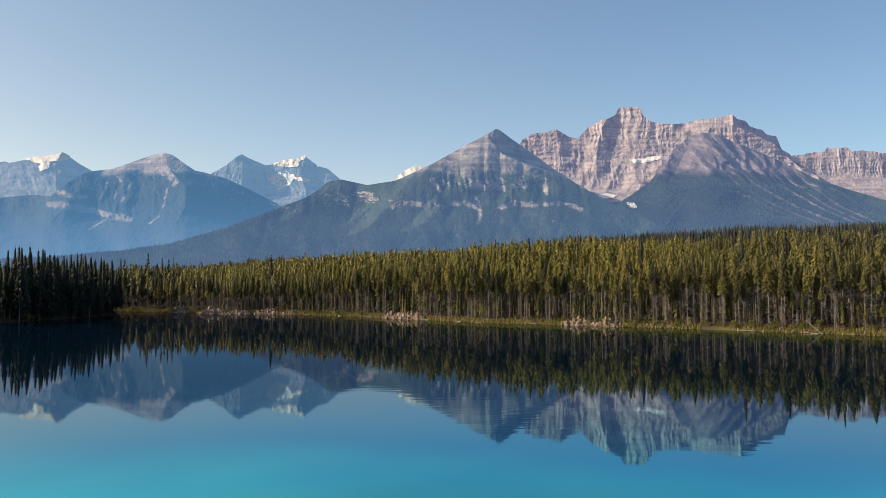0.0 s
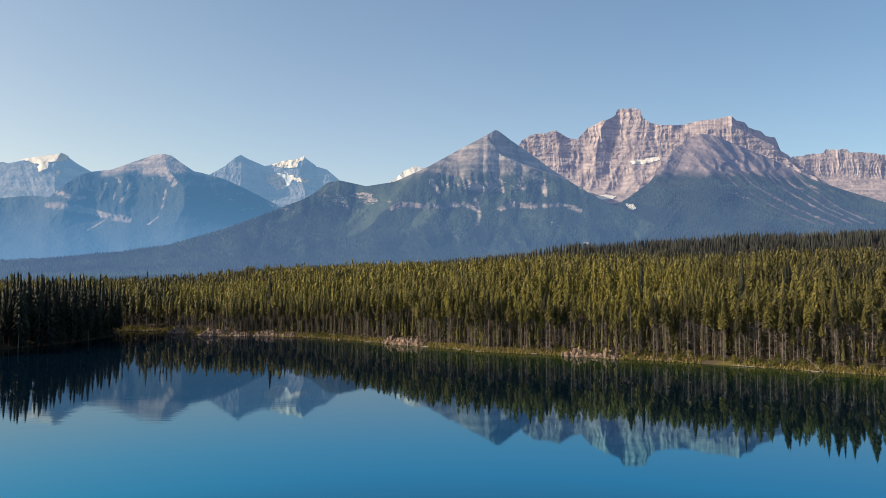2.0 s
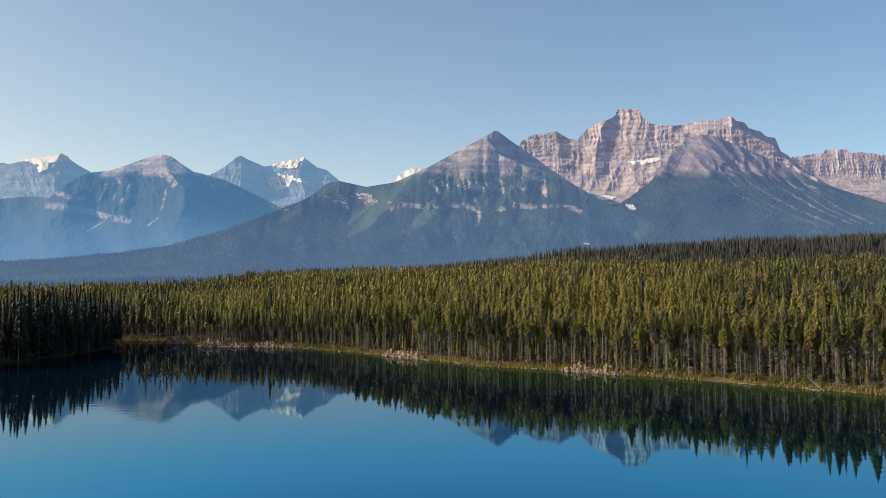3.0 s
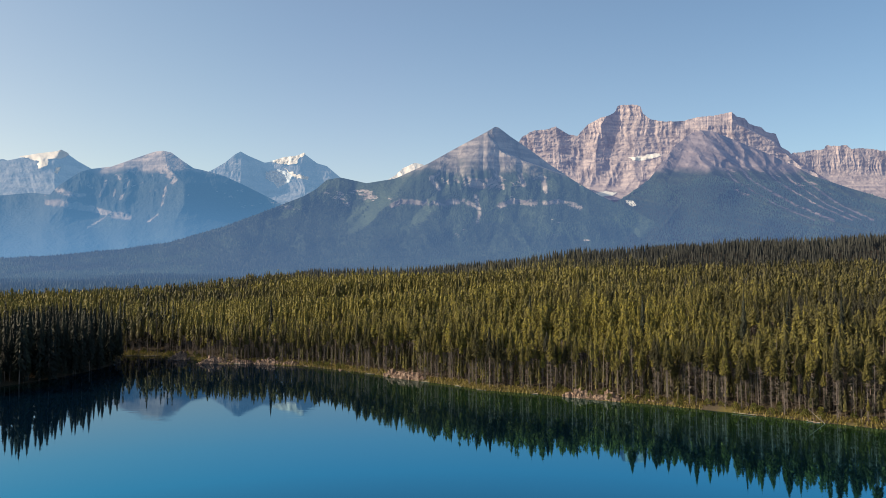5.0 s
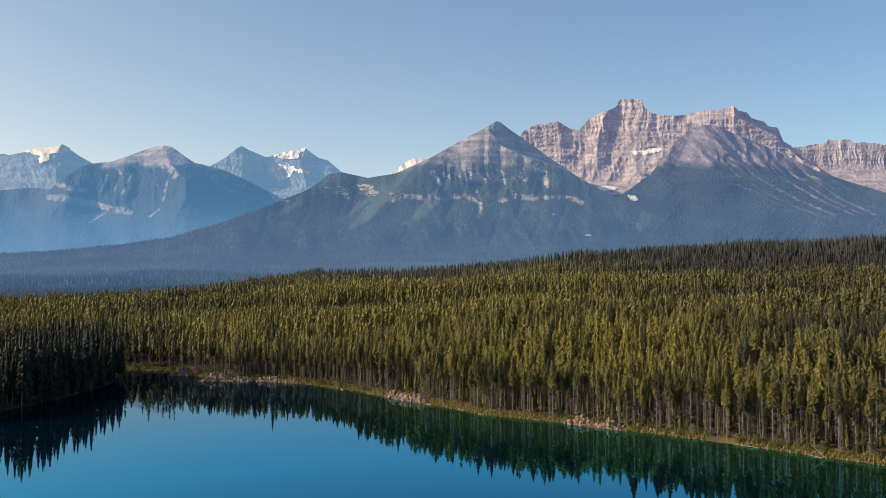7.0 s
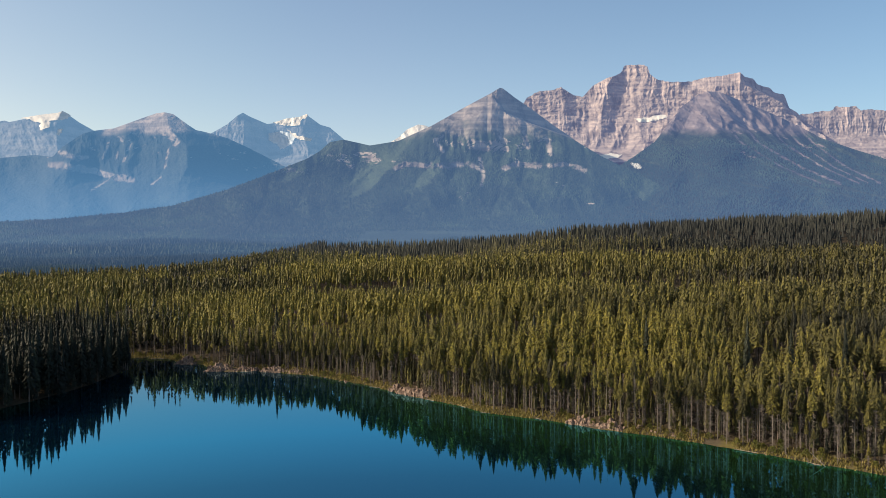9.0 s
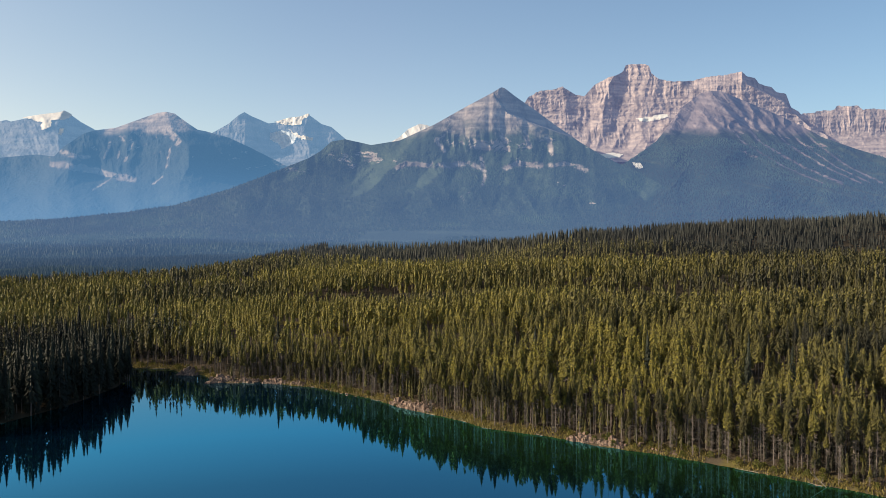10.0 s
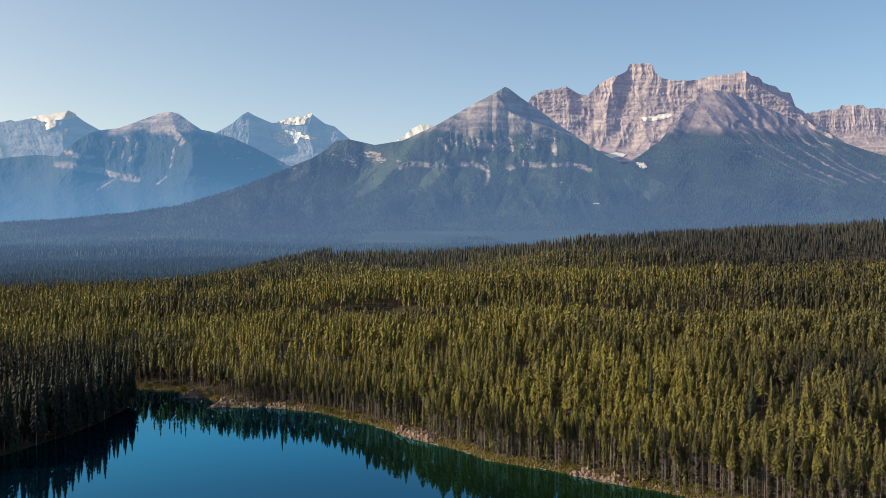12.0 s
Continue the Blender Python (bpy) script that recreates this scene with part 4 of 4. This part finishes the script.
sapling = [tree_shape(rs, 13, 0.12 + 0.06 * q, 1.5, 30, 1.1, 0.34, 6) for q in range(4)]
forest("pine_forest", "young pines and dead stems in the shade under the trees", sapling, pine_many, ux[young], uy[young], 0.2, 0.5, -0.35)
forest("pine_forest", "dense olive-green lodgepole pine forest", mid, pine_many, x[near], y[near], 0.6, 1.2, 0.04)
k &= ~near & ~brim
forest("pine_forest", "olive-green lodgepole pine forest on the bench", less, pine_many, x[k], y[k], 0.6, 1.25, 0.1)
bx, by = spots_in(rng, -190, -85, 60, 250, 2.8)
bd = shore_distance(bx, by)
kb = (bd > 7) & (bd < 42) & (bx < -90) & seen(bx, by, 30) & (by > 105) & (rng.rand(len(bx)) < 1.25 - bd / 50)
dusky = []
for q in range(4):
    v, f = crown_shape(rs, 16, 0.05, 1.75, 62, 0.9, 0.95, 0.6, 20, 0.4)
    dusky.append((v, f, np.zeros(len(f), np.int32)))
forest("spruce_forest", "dark green spruce forest behind the shaded bank", dusky, spruce_many, bx[kb], by[kb], 0.35, 1.4)
x, y = spots_in(rng, -480, 480, 150, 640, 3.15)
rr = np.hypot(x, y)
k = seen(x, y, 40) & (rr >= 345) & (rr < 600) & ~clearing(x, y)
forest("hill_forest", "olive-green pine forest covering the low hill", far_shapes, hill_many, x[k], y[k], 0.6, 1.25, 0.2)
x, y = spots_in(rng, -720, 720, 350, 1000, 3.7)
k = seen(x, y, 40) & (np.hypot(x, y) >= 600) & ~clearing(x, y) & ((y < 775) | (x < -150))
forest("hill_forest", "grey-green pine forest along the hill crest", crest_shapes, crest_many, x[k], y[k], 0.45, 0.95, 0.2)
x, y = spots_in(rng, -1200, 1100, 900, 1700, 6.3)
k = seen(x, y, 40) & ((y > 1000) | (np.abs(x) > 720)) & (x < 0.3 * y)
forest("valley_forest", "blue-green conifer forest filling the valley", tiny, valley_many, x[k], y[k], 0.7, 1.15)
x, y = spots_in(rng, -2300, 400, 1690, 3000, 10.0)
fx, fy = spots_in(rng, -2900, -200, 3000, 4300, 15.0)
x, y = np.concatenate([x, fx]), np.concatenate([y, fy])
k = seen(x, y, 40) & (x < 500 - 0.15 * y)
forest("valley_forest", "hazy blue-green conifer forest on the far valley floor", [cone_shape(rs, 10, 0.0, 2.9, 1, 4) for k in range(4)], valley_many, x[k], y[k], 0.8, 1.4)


def slope_trees(made, count, limit, seed, needles, lean, run_seed):
    """Far conifers on a mountain's lower sides, parted by avalanche runs that fall away sideways."""
    ob, co, faces, scar = made
    r = np.random.RandomState(seed)
    a, b, c = co[faces[:, 0]], co[faces[:, 1]], co[faces[:, 3]]
    nrm = np.cross(b - a, c - a)
    up = nrm[:, 2] / np.linalg.norm(nrm, axis=1)
    mid = co[faces].mean(1)
    bare = 120 * (fbm(mid[:, 0] / 130, mid[:, 2] / 90, 3, seed) - 0.5)
    good = np.nonzero((mid[:, 2] < limit + bare) & (mid[:, 2] > np.where(mid[:, 0] > -300, 70, -52)) & (up > 0.36) & (np.abs(mid[:, 0]) < 0.66 * mid[:, 1]) & (np.maximum(scar[faces].mean(1), open_run(mid, lean, run_seed)) < 0.15 + 0.7 * r.rand(len(mid))))[0]
    area = np.sqrt(np.linalg.norm(nrm[good], axis=1))
    k = r.choice(good, count, p=area / area.sum())
    u, v = r.rand(count, 1), r.rand(count, 1)
    p = (co[faces[k, 0]] * (1 - u) + co[faces[k, 1]] * u) * (1 - v) + (co[faces[k, 3]] * (1 - u) + co[faces[k, 2]] * u) * v
    shapes = [cone_shape(r, 8.5, 0.0, 2.1, 1, 4) for q in range(4)]
    ve, fa, ti, none = scatter(shapes, p - np.array([0, 0, 1.0]), r, 0.7, 1.3)
    ti = np.clip(0.35 + 2.2 * (fbm(ve[:, 0] / 170, ve[:, 2] / 70, 3, seed + 9) - 0.5) + 0.5 * step01(130, 420, ve[:, 2]) - 0.25 + 3.0 * step01(190, 110, ve[:, 2]) * (fbm(ve[:, 0] / 520, ve[:, 1] / 420, 3, 88) - 0.42) + 0.3 * (ti - 0.4), 0, 1)
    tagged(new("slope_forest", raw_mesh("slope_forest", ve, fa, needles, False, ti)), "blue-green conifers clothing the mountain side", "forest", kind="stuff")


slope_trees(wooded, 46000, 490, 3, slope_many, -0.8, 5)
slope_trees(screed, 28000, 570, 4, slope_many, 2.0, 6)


# ---- the lake bank: rocks, grass, shrubs, dead wood ----
def rock_mesh(seed, long, deep, high):
    """A broken block with worn edges."""
    r = np.random.RandomState(seed)
    bm = bmesh.new()
    for k in range(11):
        v = r.rand(3) * 2 - 1
        v = np.sign(v) * np.abs(v) ** 0.35
        bm.verts.new((v[0] * long / 2, v[1] * deep / 2, (v[2] * 0.5 + 0.35) * high))
    bmesh.ops.convex_hull(bm, input=bm.verts)
    loose = [v for v in bm.verts if not v.link_faces]
    bmesh.ops.delete(bm, geom=loose, context="VERTS")
    bmesh.ops.bevel(bm, geom=bm.edges[:], offset=0.03 * high, segments=1, affect="EDGES")
    me = bpy.data.meshes.new("boulder")
    bm.to_mesh(me)
    bm.free()
    me.materials.append(shore_rock)
    return me


ROCKS = [rock_mesh(k, 1.0, 0.8, 0.7) for k in range(9)]


def boulder(x, y, size, tall, label, group, sink=0.15):
    ob = new("boulder", ROCKS[rng.randint(len(ROCKS))])
    ob.matrix_basis = pose(x, y, max(float(land(x, y)), -0.25) - sink * size * 0.3, 12 * (rng.rand() - 0.5), 12 * (rng.rand() - 0.5), 360 * rng.rand()) @ Matrix.Diagonal((size, size, size * tall, 1))
    tagged(ob, label, "rock", group)


def rock_run(ax, ay, bx, by, count, low, high, spread, label, group, tall=1.0, inland=0.5):
    nx, ny = -(by - ay), bx - ax
    n = math.hypot(nx, ny)
    side = 1 if shore_distance(np.array([ax + 4 * nx / n]), np.array([ay + 4 * ny / n]))[0] > shore_distance(np.array([ax - 4 * nx / n]), np.array([ay - 4 * ny / n]))[0] else -1
    for k in range(count):
        u, w = rng.rand(), inland + spread * rng.rand() ** 1.5
        boulder(ax + u * (bx - ax) + side * w * nx / n, ay + u * (by - ay) + side * w * ny / n, low + (high - low) * rng.rand() ** 2, tall, label, group)


rock_run(-87, 223, -79, 221, 22, 0.3, 1.1, 2.6, "pale grey rock outcrop at the water's edge", "rocks of the far outcrop", 1.0, 0.3)
rock_run(-74, 214, -63, 208, 30, 0.3, 1.1, 2.8, "pale broken rock ledge above the water", "rocks of the broken ledge", 0.9, 0.2)
rock_run(-62, 209, -45, 206, 44, 0.3, 1.2, 3.2, "pinkish rubble block on the lake bank", "rubble blocks on the bank", 0.7, 0.3)
rock_run(-74, 214.5, -45, 206, 60, 0.2, 0.8, 2.6, "pinkish rubble stone along the far shore", "rubble stones along the far shore", 0.8, 0.0)
rock_run(-43, 204, -16, 181, 34, 0.25, 0.9, 2.4, "tan stone half buried in the grassy bank", "stones in the grassy bank", 0.8, 0.1)
rock_run(-14, 179, -4, 171, 60, 0.3, 1.2, 6.0, "reddish stone on the bare slope above the lake", "stones on the bare slope", 0.7, 1.0)
rock_run(25, 149, 36, 143, 40, 0.3, 1.1, 2.0, "reddish-brown rock block of the low ledge", "rocks of the low ledge", 1.15, 0.2)
rock_run(37, 142.5, 44, 137.5, 8, 0.5, 1.6, 1.5, "brown boulder in grass beside the lake", "boulders in the grass", 0.8, 0.5)
rock_run(-40, 203, 64, 121, 26, 0.3, 0.8, 2.0, "small stone at the water's edge", "stones along the water", 0.7, 0.0)


def outcrop(x0, y0, wide, high, turn, label, seed):
    """A broken ledge: angular blocks of bedded rock stacked in steps, cracked apart, with rubble at the foot."""
    r = np.random.RandomState(seed)
    verts, faces = [], []
    corner = np.array([(i, j, k) for k in (-1, 1) for j in (-1, 1) for i in (-1, 1)], float)
    sides = np.array([(0, 1, 3, 2), (4, 6, 7, 5), (0, 4, 5, 1), (2, 3, 7, 6), (0, 2, 6, 4), (1, 5, 7, 3)])

    def block(c, size):
        a = 1.6 * (r.rand() - 0.5)
        v = corner * size * (1 + 0.7 * (r.rand(8, 3) - 0.5)) + 0.12 * (r.rand(8, 3) - 0.5)
        v[4:, :2] *= 0.45 + 0.5 * r.rand()
        v[:, 2] += v[:, 0] * 0.8 * (r.rand() - 0.5) + v[:, 1] * 0.6 * (r.rand() - 0.5)
        v = np.stack([v[:, 0] * math.cos(a) - v[:, 1] * math.sin(a), v[:, 0] * math.sin(a) + v[:, 1] * math.cos(a), v[:, 2]], 1) + c
        faces.append(sides + 8 * len(verts))
        verts.append(v)

    u = -wide / 2
    while u < wide / 2:
        tall = 0.68 * high * (1 - 0.8 * (2 * u / wide) ** 2) * (0.35 + 0.8 * r.rand())
        step = 0.25 + 0.4 * r.rand()
        z = -0.4
        while z < tall:
            h = 0.22 + 0.5 * r.rand()
            block(np.array([u + 0.2 * (r.rand() - 0.5), 0.2 + 0.75 * z + 0.5 * (r.rand() - 0.5), z + h * 0.6]), np.array([0.28 + 0.34 * r.rand() ** 1.5, 0.5 + 0.3 * r.rand(), 0.7 * h]))
            z += h * (0.9 + 0.3 * r.rand())
        u += step
    for k in range(int(11 * wide)):
        q = 0.1 + 0.18 * r.rand()
        block(np.array([wide * 0.6 * (2 * r.rand() - 1), -0.5 + 2.6 * r.rand() ** 1.5, 0.05 + 0.35 * r.rand()]), np.array([q, q * (0.7 + 0.5 * r.rand()), 0.7 * q]))
    ob = new("rock_outcrop", raw_mesh("rock_outcrop", np.concatenate(verts), np.concatenate(faces), shore_rock))
    ob.matrix_basis = pose(x0, y0, 0, 0, 0, turn)
    tagged(ob, label, "rock", "rock ledges along the shore")


for n, (x0, y0, wide, high, turn, label) in enumerate((
        (-82.8, 220.9, 5.5, 2.7, -12, "grey-white broken rock ledge rising from the water"), (-68.3, 209.2, 7.5, 3.0, 16, "pale pinkish cracked rock ledge at the water's edge"),
        (-60.3, 209.5, 6.0, 1.4, 8, "low pinkish ledge of broken rock"), (-51.8, 207.4, 6.5, 1.8, -12, "pinkish broken ledge under the pines"),
        (-44.5, 205.0, 4.0, 1.3, -18, "low tan ledge of broken rock"), (28.3, 147.6, 5.0, 1.7, -28, "reddish-tan cracked rock ledge above the water"),
        (-9.0, 175.6, 9.0, 2.4, -40, "bare reddish slump of broken rock above the lake"), (-13.5, 180.5, 4.0, 2.0, -42, "reddish broken rock showing through the bank"),
        (33.0, 144.4, 4.5, 1.5, -30, "reddish-tan broken rock ledge in grass"))):
    outcrop(x0, y0, wide, high, turn, label, 500 + n)


def log_mesh(seed, length, r0, stubs):
    """A fallen bleached trunk with broken branch stubs."""
    r = np.random.RandomState(seed)
    bits, sides = [], 6
    n = 7
    a = np.arange(sides) * 2 * np.pi / sides
    bend = 0.04 * length * (r.rand(2) - 0.5)
    rings = [np.stack([0 * a + length * k / (n - 1), bend[0] * (k / n) ** 2 + r0 * (1 - 0.7 * k / n) * np.cos(a), bend[1] * (k / n) ** 2 + r0 * (1 - 0.7 * k / n) * np.sin(a)], 1) for k in range(n)]
    f = [(k * sides + i, k * sides + (i + 1) % sides, (k + 1) * sides + (i + 1) % sides) for k in range(n - 1) for i in range(sides)]
    f += [(k * sides + i, (k + 1) * sides + (i + 1) % sides, (k + 1) * sides + i) for k in range(n - 1) for i in range(sides)]
    bits.append((np.concatenate(rings), np.array(f)))
    for q in range(stubs):
        u, b, le = 0.3 + 0.65 * r.rand(), 6.28 * r.rand(), 0.3 + 0.9 * r.rand()
        c = np.array([length * u, 0, 0])
        tip = c + np.array([0.4 * le, np.cos(b) * le, np.sin(b) * le])
        e = 0.18 * r0 + 0.01
        base = np.array([c + (e, 0, 0), c + (-e, e, 0), c + (-e, -e, e)])
        bits.append((np.concatenate([base, [tip]]), np.array([(0, 1, 3), (1, 2, 3), (2, 0, 3)])))
    return raw_mesh("log", *join(bits), dead_wood, True)


LOGS = [log_mesh(k, 2.2 + 0.6 * k, 0.07, 6) for k in range(5)]
i = 0
while i < 17:
    k = rng.randint(3, 26)
    (ax, ay), (bx, by) = SHORE[k], SHORE[k + 1]
    u = rng.rand()
    px, py = ax + u * (bx - ax), ay + u * (by - ay)
    ob = new("log", LOGS[rng.randint(5)])
    ob.matrix_basis = pose(px, py, 0.02 + 0.12 * rng.rand(), 0, -2 * rng.rand(), math.degrees(math.atan2(by - ay, bx - ax)) + 50 * (rng.rand() - 0.5))
    tagged(ob, "bleached fallen log lying along the waterline", "log", "logs at the waterline")
    i += 1
ob = new("log", log_mesh(31, 3.6, 0.06, 7))
ob.matrix_basis = pose(64.6, 120.4, -0.1, 0, -42, 150)
tagged(ob, "leaning bleached dead tree reaching over the water", "log")
for x0, y0, turn, le in ((-104, 232, 2, 3), (-98, 231.5, -3, 4), (-62, 208.5, -20, 4)):
    ob = new("log", LOGS[le])
    ob.matrix_basis = pose(x0, y0, 0.15, 0, 0, turn)
    tagged(ob, "long pale driftwood log on the far beach", "log", "driftwood on the far beach")

# standing dead trunks among the pines
SNAGS = []
for k in range(5):
    r = np.random.RandomState(300 + k)
    bits = [trunk_shape(9.5 + 3 * r.rand(), 0.075, 5, 0.6 * (r.rand() - 0.5))]
    for q in range(26):
        z, b, le = 2 + 7.5 * r.rand(), 6.28 * r.rand(), 0.4 + 0.7 * r.rand()
        c, tip = np.array([0, 0, z]), np.array([np.cos(b) * le, np.sin(b) * le, z - 0.3 * le])
        bits.append((np.array([c + (0, 0, 0.03), c + (0.03, 0, -0.02), c + (-0.03, 0.02, -0.02), tip]), np.array([(0, 1, 3), (1, 2, 3), (2, 0, 3)])))
    SNAGS.append(raw_mesh("dead_tree", *join(bits), snag_wood, False))
x, y = spots_in(rng, -100, 110, 90, 260, 4.0)
d = shore_distance(x, y)
k = np.nonzero((d > 2.0) & (d < 11) & seen(x, y, 2) & ~((x < -92) & (y < 229)))[0]
for n in rng.permutation(k)[:90]:
    ob = new("dead_tree", SNAGS[rng.randint(5)])
    q = 0.6 + 0.5 * rng.rand()
    ob.matrix_basis = pose(x[n], y[n], float(land(x[n], y[n])), 4 * (rng.rand() - 0.5), 4 * (rng.rand() - 0.5), 360 * rng.rand()) @ Matrix.Diagonal((q, q, q, 1))
    tagged(ob, "bare grey dead pine standing among live trees", "dead tree", "dead pines on the bank")


# low shrubs and young trees on the bank
def leafy(seed, h, w, count, leaf):
    r = np.random.RandomState(seed)
    bits = []
    for k in range(count):
        b, q, z = 6.28 * r.rand(), w * math.sqrt(r.rand()), h * r.rand() ** 0.8
        q *= 1.15 - 0.75 * (z / h) ** 2
        c = np.array([q * math.cos(b), q * math.sin(b), z])
        bits.append((c + leaf * (r.rand(4, 3) - 0.5) * (1, 1, 1.3), np.array([(0, 1, 2), (0, 2, 3)])))
    return raw_mesh("foliage", *join(bits), shrub_leaf, False)


def stems(seed, h, w):
    r = np.random.RandomState(seed)
    bits = []
    for k in range(7):
        b, le = 6.28 * r.rand(), h * (0.6 + 0.3 * r.rand())
        v, f = trunk_shape(le, 0.025, 3)
        v = v.copy()
        v[:, 0] += 0.7 * w * math.cos(b) * v[:, 2] / le
        v[:, 1] += 0.7 * w * math.sin(b) * v[:, 2] / le
        bits.append((v, f))
    return raw_mesh("stems", *join(bits), bark)


SHRUBS = []
for k in range(4):
    root = new("shrub")
    part("stems", stems(k, 1.5, 0.8), root)
    part("foliage", leafy(k, 1.7, 0.9, 170, 0.34), root)
    tagged(root, "yellow-green willow shrub on the grassy bank", "shrub", "shrubs on the bank")
    SHRUBS.append(root)
x, y = spots_in(rng, -110, 110, 90, 262, 2.2)
d = shore_distance(x, y)
k = np.nonzero((d > 0.7) & (d < 4.5) & seen(x, y, 2) & ~((x < -92) & (y < 229)) & (fbm(x / 14, y / 14, 2, 44) > 0.46))[0]
pick = rng.permutation(k)[:135]
plant(SHRUBS, x[pick], y[pick], 0.25, 0.9, False)

def on_rock(x, y):
    return (np.hypot(x - 30.5, y - 146.5) < 6.5) | (np.hypot(x + 83, y - 222.5) < 5) | (np.hypot(x + 68.5, y - 211.5) < 6.5) | (np.hypot(x + 9, y - 176) < 5)


# grass and sedge along the water
x, y = spots_in(rng, -125, 115, 70, 262, 0.42)
d = shore_distance(x, y)
k = (d > -0.25) & (d < 2.6 + 2.4 * fbm(x / 10, y / 10, 2, 50)) & ~on_rock(x, y) & seen(x, y, 3) & (rng.rand(len(x)) < 0.75) & (fbm(x / 12, y / 12, 2, 60) > 0.2) & ~((x < -92) & (y < 229))
mx, my = spots_in(rng, -92, -20, 262, 320, 0.4)
km = meadow(mx, my)
x, y = np.concatenate([x[k], mx[km]]), np.concatenate([y[k], my[km]])
n = len(x)
z = np.maximum(land(x, y), -0.05)
b, h = 6.28 * rng.rand(n), 0.25 + 0.5 * rng.rand(n)
blades, faces = [], []
for q in range(3):
    c, t = b + 2.1 * q, 0.16
    p = np.stack([x + 0.1 * rng.randn(n), y + 0.1 * rng.randn(n), z - 0.05], 1)
    lean = np.stack([np.cos(c), np.sin(c), 0 * c], 1)
    side = np.stack([-np.sin(c), np.cos(c), 0 * c], 1)
    blades.append(np.stack([p + t * side, p - t * side, p + 0.22 * lean + np.stack([0 * h, 0 * h, h], 1)], 1))
v = np.concatenate(blades).reshape(-1, 3)
tagged(new("grass", raw_mesh("grass", v, np.arange(len(v)).reshape(-1, 3), grass_blade, False, np.repeat(rng.rand(len(v) // 3), 3))), "yellow-green sedge and grass fringing the lake", "grass", kind="stuff")
